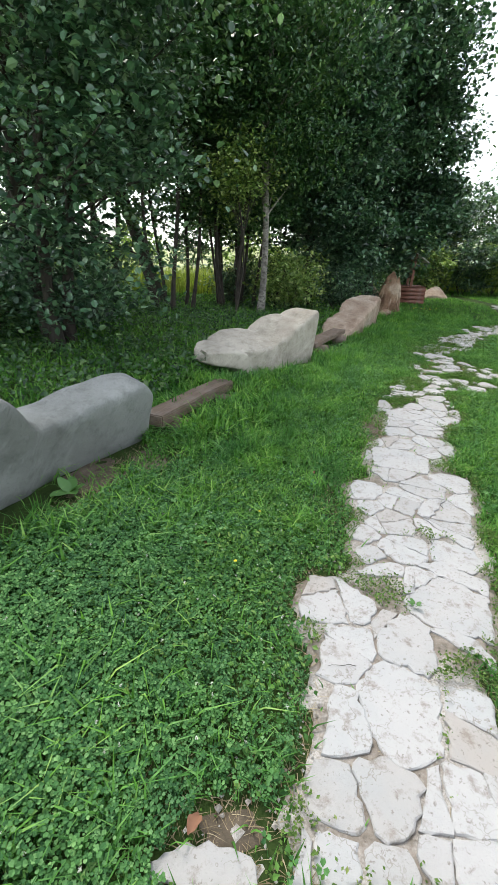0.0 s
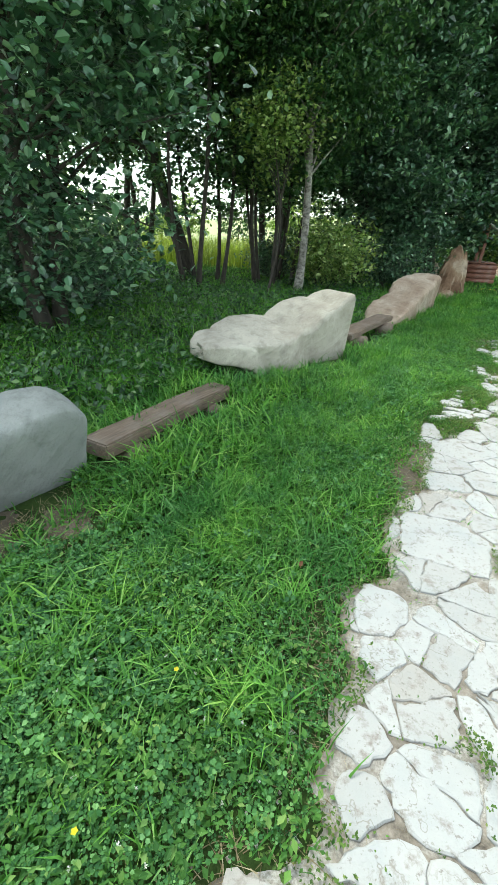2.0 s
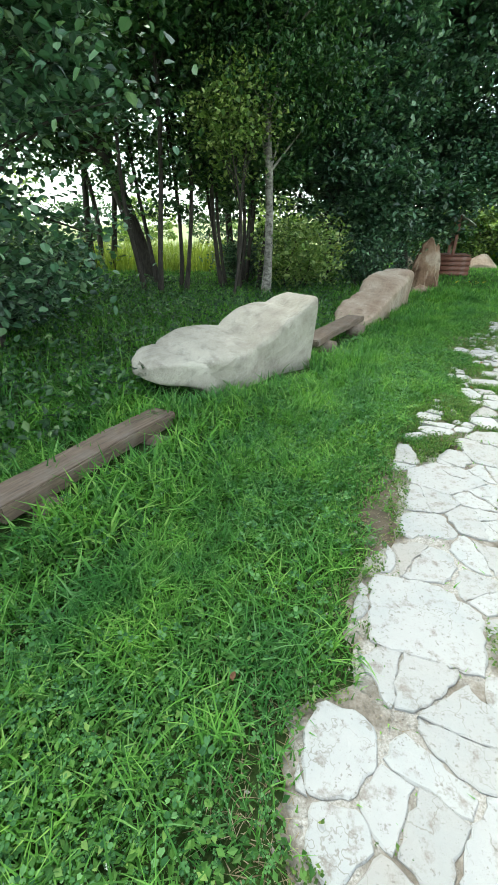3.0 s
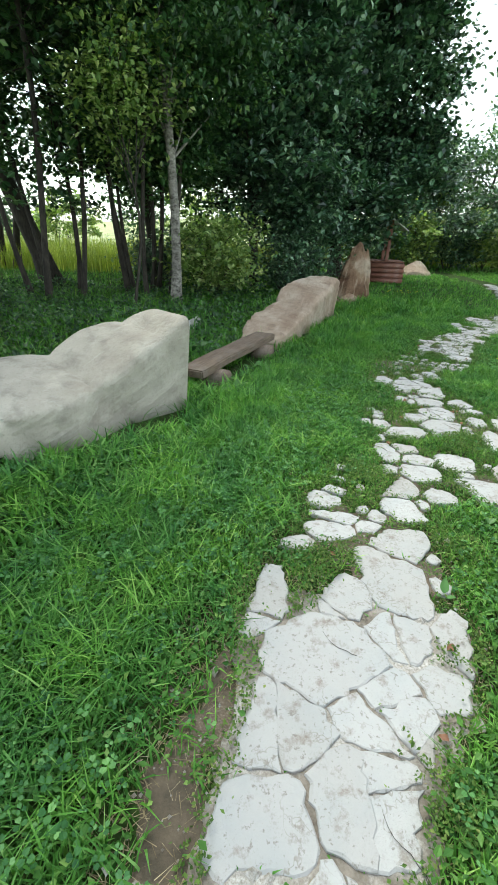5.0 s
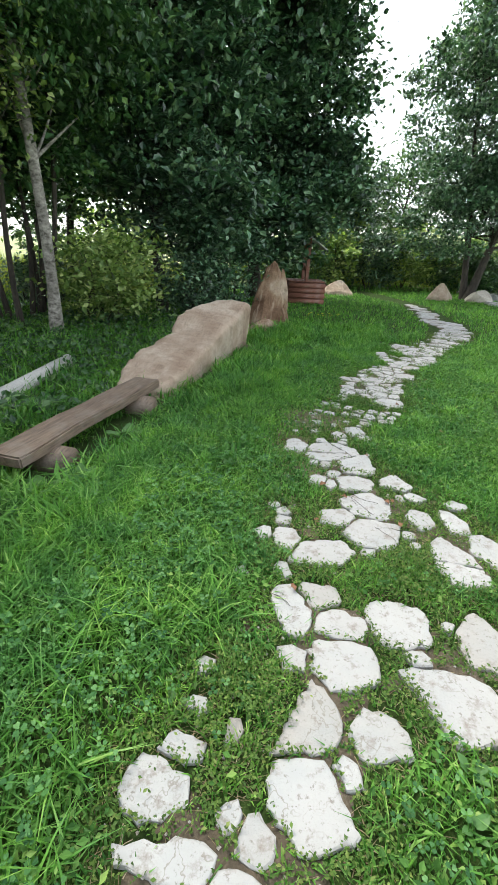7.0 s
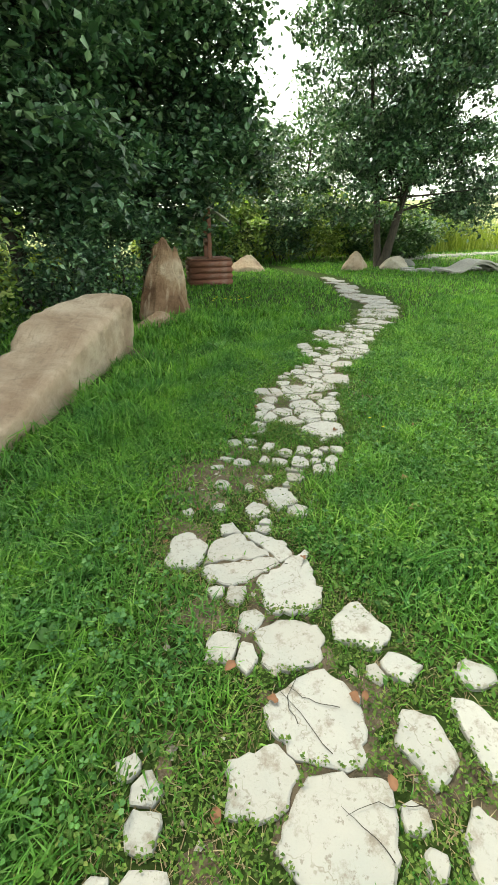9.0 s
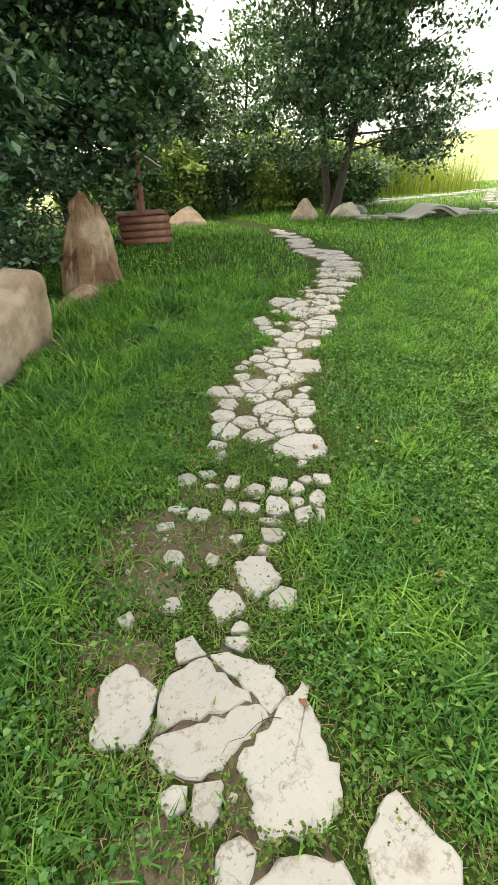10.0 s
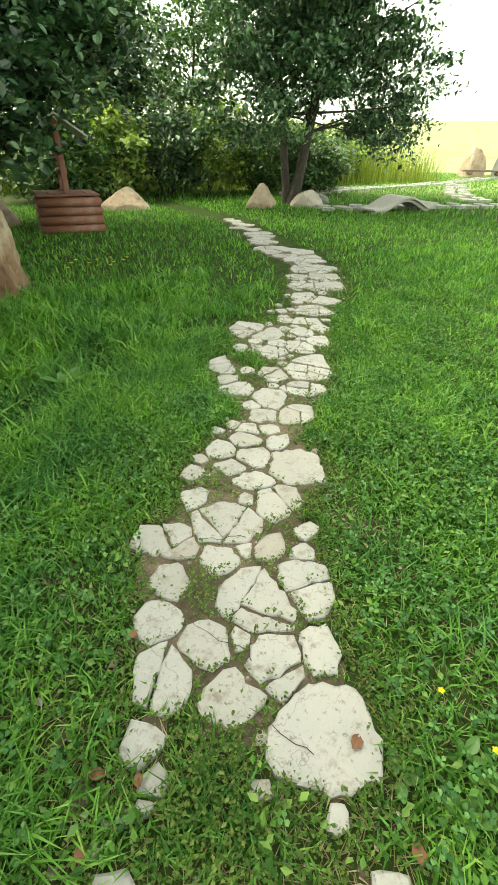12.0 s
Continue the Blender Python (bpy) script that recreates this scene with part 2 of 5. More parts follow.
STRAW = leaf_material("dead_grass", (0.16, 0.12, 0.07), (0.30, 0.24, 0.15), (0.45, 0.38, 0.26), 0.7, 0.2, 0.15)
HERB = leaf_material("lawn_herb_leaf", (0.045, 0.125, 0.03), (0.115, 0.26, 0.062), (0.23, 0.36, 0.12), 0.55, 0.16, 0.3, 2.2, (0.55, 0.62, 0.65), (1.25, 1.15, 0.95))
BROAD = leaf_material("broad_weed_leaf", (0.06, 0.15, 0.04), (0.10, 0.22, 0.06), (0.16, 0.29, 0.08), 0.45, 0.4, 0.25)
YELLOW = leaf_material("yellow_petal", (0.6, 0.48, 0.02), (0.75, 0.62, 0.03), (0.8, 0.7, 0.1), 0.5, 0.3, 0.3)
WHITE_PETAL = leaf_material("white_clover_flower", (0.55, 0.56, 0.5), (0.7, 0.7, 0.66), (0.75, 0.75, 0.7), 0.6, 0.2, 0.2)


# ---- building helpers ----
RNG = np.random.default_rng(7)


def raw_mesh(name, verts, faces, material, smooth=False):
    """A mesh from arrays: verts (n, 3), faces (m, 3) or (m, 4)."""
    verts, faces = np.asarray(verts, np.float32), np.asarray(faces, np.int32)
    me = bpy.data.meshes.new(name)
    k = faces.shape[1]
    me.vertices.add(len(verts))
    me.vertices.foreach_set("co", verts.ravel())
    me.loops.add(faces.size)
    me.loops.foreach_set("vertex_index", faces.ravel())
    me.polygons.add(len(faces))
    me.polygons.foreach_set("loop_start", np.arange(0, faces.size, k, dtype=np.int32))
    me.polygons.foreach_set("use_smooth", np.full(len(faces), smooth))
    me.update(calc_edges=True)
    me.validate()
    me.materials.append(material)
    return me


def part(name, me, parent, label=""):
    ob = new(name, me)
    ob.parent = parent
    return tagged(ob, label)


def base_at(name, m, label, category, group="", kind=""):
    ob = new(name)
    ob.matrix_world = m
    ob.empty_display_size = 0.1
    return tagged(ob, label, category, group, kind)


def bm_mesh(name, bm, material, smooth=False):
    me = bpy.data.meshes.new(name)
    bm.to_mesh(me)
    bm.free()
    for f in me.polygons:
        f.use_smooth = smooth
    me.materials.append(material)
    return me


def fbm(p, scale, seed=0.0, octaves=3):
    """Smooth pseudo-random field on (n, 3) points, about -1 to 1."""
    out, amp = np.zeros(len(p)), 1.0
    for o in range(octaves):
        f = scale * 1.9 ** o
        q = p * f + seed * 3.7 + o * 11.3
        out += amp * (np.sin(q[:, 0] + 1.7 * np.sin(q[:, 1] * 0.8 + q[:, 2])) * np.cos(q[:, 1] * 1.1 + 1.3 * np.sin(q[:, 2] * 0.9 - q[:, 0] * 0.6))
                      + 0.5 * np.sin(q[:, 2] * 1.3 + q[:, 0] * 0.7 + 2.0 * np.cos(q[:, 1] * 0.7)))
        amp *= 0.5
    return out / 1.6


def loft_rock(name, material, start, way, rows, label, rough=0.035, seed=1, square=3.2, dent=0.0, fold=0.0, ends=(0.86, 0.955, 0.985), lean=0.07):
    """A long carved boulder. rows: along, bottom, top at the front edge, top at the back edge, front and back offsets from the axis line."""
    rows = np.array(rows, float)
    d = np.array(way, float) / np.hypot(*way)
    left = np.array([-d[1], d[0]])
    us = np.linspace(rows[0, 0], rows[-1, 0], 72)
    cols = [np.interp(us, rows[:, 0], rows[:, k]) for k in range(1, 6)]
    ker = np.array([1, 2, 3, 2, 1]) / 9.0
    cols = [np.convolve(np.pad(c, 2, mode="edge"), ker, "valid") for c in cols]
    ring = 56
    a = np.linspace(0, 2 * math.pi, ring, endpoint=False)
    ca, sa = np.cos(a), np.sin(a)
    sx, sz = np.sign(ca) * np.abs(ca) ** (2 / square), np.sign(sa) * np.abs(sa) ** (2 / square)
    V = []
    for i, u in enumerate(us):
        bot, tf, tb, f, b = (c[i] for c in cols)
        v = (f + b) / 2 + sx * (b - f) / 2
        s = (v - f) / max(b - f, 1e-3)
        top = tf + (tb - tf) * s
        z = bot + (top - bot) * (sz + 1) / 2
        # the front face leans back, or overhangs, towards its top
        v = v + lean * (z - bot - (0.0 if lean > 0 else max(top.max() - bot, 0.1))) * (1 - s)
        V.append(np.column_stack([start[0] + d[0] * u + left[0] * v, start[1] + d[1] * u + left[1] * v, z]))
    V = np.array(V)
    mid = V.mean(axis=1, keepdims=True)
    n = len(us)
    edge = np.minimum(np.arange(n), np.arange(n)[::-1])
    squeeze = np.where(edge == 0, ends[0], np.where(edge == 1, ends[1], np.where(edge == 2, ends[2], 1.0)))
    V = mid + (V - mid) * squeeze[:, None, None]
    P = V.reshape(-1, 3)
    out = (V - mid).reshape(-1, 3)
    out /= np.linalg.norm(out, axis=1, keepdims=True) + 1e-6
    push = rough * fbm(P, 2.6, seed, 3) + rough * 0.35 * fbm(P, 11, seed + 3, 2) - dent * np.clip(fbm(P, 5.5, seed + 5, 2), 0.25, 1)
    along = (P[:, 0] - start[0]) * d[0] + (P[:, 1] - start[1]) * d[1]
    crease = np.abs(np.sin(along * 4.2 + P[:, 2] * 2.6 + 0.9 * fbm(P, 1.7, seed + 8, 2) + seed))
    push += fold * (np.sqrt(crease) - 0.75)
    P = P + out * push[:, None]
    F = []
    for i in range(n - 1):
        for j in range(ring):
            k = (j + 1) % ring
            F.append((i * ring + j, i * ring + k, (i + 1) * ring + k, (i + 1) * ring + j))
    bm = bmesh.new()
    vs = [bm.verts.new(p) for p in P]
    for q in F:
        bm.faces.new([vs[i] for i in q])
    # closed ends: rings that step inwards, creased like the sides
    for i0, sign in ((0, -1), ((n - 1) * ring, 1)):
        loop = vs[i0:i0 + ring]
        c = sum((v.co for v in loop), Vector()) / ring
        axis = Vector((d[0], d[1], 0)) * sign
        side = Vector((left[0], left[1], 0))
        for f in (0.93, 0.82, 0.7, 0.58, 0.46, 0.34, 0.22, 0.1):
            inner = []
            for v in vs[i0:i0 + ring]:
                p = c + (v.co - c) * f
                wave = abs(math.sin(9.0 * (p - c).dot(side) + 3.2 * p.z + 0.8 * math.sin(5 * p.z + seed)))
                inner.append(bm.verts.new(p + axis * (0.03 * (1 - f) + 1.3 * fold * (math.sqrt(wave) - 0.75) * min(1, 5 * (1 - f)))))
            for j in range(ring):
                k = (j + 1) % ring
                bm.faces.new((loop[j], loop[k], inner[k], inner[j]))
            loop = inner
        bm.faces.new(loop)
    bmesh.ops.recalc_face_normals(bm, faces=bm.faces)
    ob = new(name, bm_mesh(name, bm, material, True))
    ob.data.set_sharp_from_angle(angle=radians(38))
    return tagged(ob, label, "boulder", "carved boulders along the path")


def round_rock(name, material, x, y, sx, sy, sz, label, seed=1, peak=0.6, turn=0, facets=7, group="boulders round the lawn"):
    """A boulder cut by random planes: pointed or blocky."""
    rng = np.random.default_rng(seed)
    bm = bmesh.new()
    bmesh.ops.create_icosphere(bm, subdivisions=5, radius=1.0)
    P = np.array([v.co[:] for v in bm.verts])
    for _ in range(facets):
        nrm = rng.normal(size=3)
        nrm[2] = abs(nrm[2]) * 0.7
        nrm /= np.linalg.norm(nrm)
        lim = rng.uniform(0.55, 0.85)
        over = P @ nrm - lim
        P -= np.outer(np.clip(over, 0, None) * 0.93, nrm)
    h = np.clip(P[:, 2], 0, 1)
    P[:, :2] *= (1 - peak * h ** 1.1)[:, None]
    P += 0.05 * fbm(P, 2.5, seed)[:, None] * P + 0.02 * fbm(P, 9, seed + 2)[:, None] * P
    P[:, 2] = (P[:, 2] + 0.25) / max(1e-3, P[:, 2].max() + 0.25)
    P *= (sx, sy, sz)
    for v, p in zip(bm.verts, P):
        v.co = p
    ob = new(name, bm_mesh(name, bm, material, True))
    ob.matrix_world = pose(x, y, 0, 0, 0, turn)
    return tagged(ob, label, "boulder", group)


def tube(points, radii, sides=8):
    """Verts and quads of a tapered tube along points."""
    pts = np.array(points, float)
    t = np.gradient(pts, axis=0)
    t /= np.linalg.norm(t, axis=1, keepdims=True) + 1e-9
    ref = np.where(np.abs(t[:, 2:3]) > 0.9, np.array([[1.0, 0, 0]]), np.array([[0, 0, 1.0]]))
    u = np.cross(t, ref)
    u /= np.linalg.norm(u, axis=1, keepdims=True) + 1e-9
    w = np.cross(t, u)
    a = np.linspace(0, 2 * math.pi, sides, endpoint=False)
    V = (pts[:, None] + np.array(radii)[:, None, None] * (np.cos(a)[None, :, None] * u[:, None] + np.sin(a)[None, :, None] * w[:, None])).reshape(-1, 3)
    F = []
    for i in range(len(pts) - 1):
        for j in range(sides):
            k = (j + 1) % sides
            F.append((i * sides + j, i * sides + k, (i + 1) * sides + k, (i + 1) * sides + j))
    return V, np.array(F)


def joined(pieces):
    V, F, o = [], [], 0
    for v, f in pieces:
        V.append(v), F.append(f + o)
        o += len(v)
    return np.vstack(V), np.vstack(F)


def leaves_at(P, size, rng, droop=0.25, wide=0.62, round_leaf=False):
    """Folded leaves at the points P: two triangles each, or four with a rounder rim."""
    n = len(P)
    yaw, pit = rng.uniform(0, 2 * math.pi, n), rng.normal(-droop, 0.5, n)
    ax = np.column_stack([np.cos(yaw) * np.cos(pit), np.sin(yaw) * np.cos(pit), np.sin(pit)])
    side = np.column_stack([-np.sin(yaw), np.cos(yaw), np.zeros(n)])
    roll = rng.normal(0, 0.5, n)
    up = np.cross(ax, side)
    side, up = side * np.cos(roll)[:, None] + up * np.sin(roll)[:, None], up * np.cos(roll)[:, None] - side * np.sin(roll)[:, None]
    s = (size * rng.uniform(0.55, 1.3, n))[:, None]
    base, tip = P - ax * s * 0.5, P + ax * s * 0.5
    if round_leaf:
        m1, m2 = P - ax * s * 0.2 + up * s * 0.1, P + ax * s * 0.18 + up * s * 0.07
        V = np.stack([base, m1 + side * s * wide * 0.5, m2 + side * s * wide * 0.46, tip, m2 - side * s * wide * 0.46, m1 - side * s * wide * 0.5], 1).reshape(-1, 3)
        i = np.arange(n)[:, None] * 6
        return V, np.stack([i + [0, 1, 3], i + [1, 2, 3], i + [0, 3, 5], i + [5, 3, 4]], 1).reshape(-1, 3)
    mid = P - ax * s * 0.05 + up * s * 0.12
    V = np.stack([base, mid + side * s * wide / 2, tip, mid - side * s * wide / 2], 1).reshape(-1, 3)
    i = np.arange(n)[:, None] * 4
    return V, np.stack([i + [0, 1, 2], i + [0, 2, 3]], 1).reshape(-1, 3)


def tree(name, x, y, height, trunk_r, crowns, clumps, per, leaf, leaf_mat, label, bark=BARK, seed=1, lean=(0, 0), stems=1, spread=0.5, bare=0.25, droop=0.25, clump=0.42, category="tree", vee=False, round_leaf=False):
    """Trunks, limbs and a crown of leaf clumps. crowns: (dx, dy, z, rx, ry, rz) ellipsoids about the foot."""
    rng = np.random.default_rng(seed)
    root = base_at(name, pose(x, y, 0), label, category, "trees and shrubs round the lawn")
    wood, tops = [], []
    for s in range(stems):
        a = 2 * math.pi * s / max(stems, 1) + seed
        off = np.array([math.cos(a), math.sin(a)]) * (spread if stems > 1 else 0)
        k = np.linspace(0, 1, 12)
        open_k = 0.12 + 1.6 * k ** 0.8 if vee else 0.75 + 0.5 * k
        px = off[0] * open_k + lean[0] * k ** 1.4 + 0.12 * np.sin(k * 7 + seed + s)
        py = off[1] * open_k + lean[1] * k ** 1.4 + 0.12 * np.cos(k * 6 + seed * 2 + s) - 0.12
        path = np.column_stack([px, py, k * height * (0.92 if s == 0 else rng.uniform(0.7, 0.9)) - 0.05])
        rad = trunk_r * ((1 - k) ** 0.8 * 0.9 + 0.1) * (1 if s == 0 else 0.85)
        rad[0] *= 1.35
        part("trunk", raw_mesh("trunk", *tube(path, rad, 12), bark, True), root)
        tops.append((path, rad))
    C = []
    vol = np.array([c[3] * c[4] * c[5] for c in crowns])
    for c, m in zip(crowns, rng.multinomial(clumps, vol / vol.sum())):
        d = rng.normal(size=(m, 3))
        d /= np.linalg.norm(d, axis=1, keepdims=True)
        r = rng.uniform(0.12, 1, m) ** 0.45
        wob = 1 + 0.22 * fbm(d, 2.3, seed)
        C.append(np.array(c[:3]) + d * (r * wob)[:, None] * np.array(c[3:]))
    C = np.vstack(C)
    C = C[C[:, 2] > 0.15]
    twigs = []
    for q, i in enumerate(rng.choice(len(C), min(len(C), max(14, clumps // 6)), replace=False)):
        path, rad = tops[rng.integers(stems)]
        zt = max(height * bare * 0.7, C[i, 2] - rng.uniform(0.4, 1.6) - 0.25 * np.hypot(*(C[i, :2] - path[6, :2])))
        j = int(np.clip(np.searchsorted(path[:, 2], zt), 1, 10))
        k = np.linspace(0, 1, 6)[:, None]
        p = path[j] * (1 - k) + C[i] * k
        p[:, 2] += 0.25 * np.sin(k[:, 0] * math.pi) * rng.uniform(-0.4, 1.0)
        if q < 8:
            part("limb", raw_mesh("limb", *tube(p, np.linspace(min(rad[j] * 0.5, 0.06), 0.008, 6), 6), bark, True), root)
        else:
            twigs.append(tube(p, np.linspace(min(rad[j] * 0.4, 0.035), 0.005, 6), 5))
    if twigs:
        tagged(part("branchwork", raw_mesh("branchwork", *joined(twigs), bark, True), root), kind="stuff")
    sz = rng.uniform(0.6, 1.35, len(C)) * clump
    P = np.repeat(C, per, axis=0) + rng.normal(size=(len(C) * per, 3)) * np.repeat(sz * 0.75, per)[:, None] * (1, 1, 0.42)
    P = P[P[:, 2] > 0.05]
    part("crown", raw_mesh("crown", *leaves_at(P, leaf, rng, droop, 0.66, round_leaf), leaf_mat), root, "dense green leafy crown")
    return root


# ---- ground ----
def ground_height(x, y):
    """Flat lawn, a far slope that climbs beyond the meadow on the open side."""
    rise = np.clip((x * 0.8 + y * 0.25 - 42) / 190, 0, 1)
    return 15 * rise ** 1.25 - 0.012


gx = np.concatenate([-np.geomspace(900, 12, 22), np.arange(-10, 30, 0.5), np.geomspace(32, 1400, 34)])
gy = np.concatenate([-np.geomspace(500, 6, 18), np.arange(-5, 36, 0.5), np.geomspace(38, 1400, 34)])
GX, GY = np.meshgrid(gx, gy)
GZ = ground_height(GX, GY)
flat = np.arange(GX.size).reshape(GX.shape)
quads = np.stack([flat[:-1, :-1], flat[:-1, 1:], flat[1:, 1:], flat[1:, :-1]], -1).reshape(-1, 4)
ground = new("ground", raw_mesh("ground", np.column_stack([GX.ravel(), GY.ravel(), GZ.ravel()]), quads, GROUND, True))
tagged(ground, "grassy ground, soil darkened for shade between blades, meadow paled for haze", "ground", kind="structure")

# ---- the crazy-paved footpath: plan of its slabs ----
SLABS = []


def lay_slabs(*rows):
    """Slabs as x, y, half breadth, half length, turn in degrees."""
    SLABS.extend(rows)


lay_slabs(
    (-0.08, 0.64, 0.11, 0.04, 1),
    (0.18, 0.68, 0.05, 0.05, 1),
    (0.32, 0.68, 0.07, 0.05, 1),
    (0.47, 0.67, 0.09, 0.05, 1),
    (0.35, 0.84, 0.08, 0.09, 1),
    (0.52, 0.83, 0.10, 0.12, 1),
    (0.75, 0.77, 0.16, 0.18, 1),
    (0.41, 1.11, 0.08, 0.15, 1),
    (0.65, 1.16, 0.15, 0.23, 1),
    (0.92, 1.09, 0.10, 0.17, 1),
    (0.47, 1.45, 0.13, 0.16, 1),
    (0.77, 1.49, 0.14, 0.12, 1),
    (1.00, 1.41, 0.11, 0.12, 1),
    (0.47, 1.71, 0.13, 0.14, 1),
    (1.13, 1.82, 0.19, 0.24, 1),
    (0.84, 2.00, 0.15, 0.04, 8),
)
lay_slabs((1.28, 2.14, 0.12, 0.10, 0), (1.62, 2.35, 0.1, 0.13, 0), (1.68, 2.75, 0.11, 0.14, 0), (1.66, 3.1, 0.12, 0.13, 0), (1.22, 3.22, 0.12, 0.1, 0), (1.72, 3.4, 0.1, 0.12, 0), (1.45, 3.86, 0.13, 0.12, 0), (1.78, 3.95, 0.12, 0.11, 0), (1.92, 3.72, 0.09, 0.1, 0), (1.85, 4.25, 0.12, 0.12, 0))
lay_slabs(
    (0.78, 2.14, 0.06, 0.08, 8),
    (0.98, 2.21, 0.13, 0.12, 8),
    (0.80, 2.33, 0.08, 0.07, 8),
    (0.99, 2.50, 0.17, 0.13, 8),
    (1.23, 2.45, 0.06, 0.09, 8),
    (0.91, 2.67, 0.08, 0.08, 8),
    (1.40, 2.55, 0.18, 0.25, 1),
    (1.15, 2.77, 0.14, 0.15, 8),
    (0.92, 2.91, 0.09, 0.12, 8),
    (1.41, 3.01, 0.12, 0.15, 8),
    (1.04, 3.61, 0.07, 0.09, 8),
    (1.38, 3.50, 0.22, 0.22, 8),
    (1.67, 3.68, 0.09, 0.12, 8),
    (1.21, 3.92, 0.09, 0.12, 8),
    (1.57, 4.18, 0.15, 0.10, -1),
    (2.09, 4.14, 0.05, 0.06, -1),
)
lay_slabs(
    (1.90, 4.25, 0.15, 0.11, -1),
    (1.63, 4.47, 0.15, 0.12, -1),
    (2.21, 4.37, 0.08, 0.07, -1),
    (2.03, 4.52, 0.15, 0.14, -1),
    (1.87, 4.71, 0.20, 0.16, -1),
    (2.28, 4.58, 0.09, 0.07, -1),
    (1.61, 5.03, 0.09, 0.15, -1),
    (2.18, 4.83, 0.10, 0.09, -1),
    (2.44, 4.80, 0.07, 0.12, -1),
    (2.00, 5.06, 0.12, 0.11, -1),
    (2.27, 5.15, 0.13, 0.22, -1),
    (1.82, 5.44, 0.08, 0.05, -1),
    (2.04, 5.55, 0.13, 0.08, -1),
    (2.41, 5.43, 0.14, 0.13, -1),
    (2.25, 5.57, 0.07, 0.05, -1),
    (2.09, 5.66, 0.12, 0.05, -10),
)
lay_slabs(
    (2.33, 5.67, 0.05, 0.06, -10),
    (2.05, 5.86, 0.09, 0.08, -1),
    (2.51, 5.76, 0.10, 0.12, -10),
    (2.13, 5.96, 0.06, 0.05, -10),
    (2.31, 5.99, 0.03, 0.04, -10),
    (2.19, 6.10, 0.04, 0.03, -10),
    (2.81, 5.90, 0.09, 0.08, -10),
    (2.54, 6.02, 0.13, 0.15, -10),
    (3.12, 5.97, 0.16, 0.13, -10),
    (2.60, 6.24, 0.05, 0.06, -10),
    (2.77, 6.20, 0.13, 0.10, -10),
    (2.85, 6.39, 0.12, 0.08, -10),
    (3.46, 6.19, 0.11, 0.15, -10),
    (2.66, 6.52, 0.08, 0.13, -10),
    (3.12, 6.35, 0.11, 0.11, -10),
    (2.81, 6.56, 0.09, 0.08, -10),
)
lay_slabs(
    (2.92, 6.89, 0.19, 0.10, -10),
    (2.78, 7.04, 0.07, 0.08, -10),
    (3.67, 6.72, 0.11, 0.18, -10),
    (3.91, 6.78, 0.09, 0.15, -10),
    (3.30, 7.04, 0.15, 0.13, -21),
    (2.80, 7.23, 0.04, 0.05, -21),
    (3.16, 7.21, 0.10, 0.09, -21),
    (3.67, 7.11, 0.07, 0.09, -21),
    (3.88, 7.06, 0.06, 0.11, -21),
    (3.40, 7.32, 0.14, 0.14, -21),
    (4.02, 7.26, 0.06, 0.05, -21),
    (3.78, 7.38, 0.07, 0.05, -21),
    (3.18, 7.70, 0.06, 0.06, -21),
    (3.42, 7.63, 0.12, 0.10, -21),
    (3.75, 7.57, 0.09, 0.11, -21),
    (3.57, 7.90, 0.11, 0.17, -21),
)
lay_slabs(
    (3.44, 8.17, 0.21, 0.16, -21),
    (3.19, 8.31, 0.09, 0.12, -21),
    (3.64, 8.49, 0.06, 0.08, -10),
    (3.83, 8.57, 0.08, 0.11, -10),
    (4.04, 8.83, 0.07, 0.02, -32),
    (4.29, 8.75, 0.03, 0.05, -32),
    (4.23, 8.79, 0.05, 0.07, -32),
    (4.13, 8.90, 0.06, 0.08, -32),
    (4.00, 8.97, 0.06, 0.05, -32),
    (4.35, 8.85, 0.04, 0.07, -32),
    (3.91, 9.03, 0.04, 0.05, -32),
    (3.67, 9.14, 0.05, 0.03, -32),
    (4.30, 8.98, 0.05, 0.06, -32),
    (4.09, 9.09, 0.07, 0.05, -32),
    (4.23, 9.06, 0.05, 0.06, -32),
    (4.47, 8.98, 0.05, 0.05, -32),
)
lay_slabs(
    (4.39, 9.02, 0.04, 0.03, -32),
    (3.90, 9.23, 0.04, 0.02, -32),
    (4.02, 9.21, 0.04, 0.06, -32),
    (3.80, 9.36, 0.04, 0.04, -32),
    (3.93, 9.35, 0.04, 0.03, -32),
    (4.46, 9.16, 0.03, 0.03, -33),
    (4.33, 9.32, 0.03, 0.02, -33),
    (4.05, 9.46, 0.02, 0.02, -33),
    (4.20, 9.42, 0.06, 0.04, -33),
    (4.56, 9.32, 0.12, 0.12, -33),
    (4.10, 9.60, 0.05, 0.05, -33),
    (4.39, 9.57, 0.08, 0.08, -33),
    (4.57, 9.58, 0.07, 0.13, -33),
    (4.72, 9.53, 0.06, 0.08, -33),
    (4.24, 9.76, 0.07, 0.09, -33),
    (4.40, 9.76, 0.09, 0.07, -33),
)
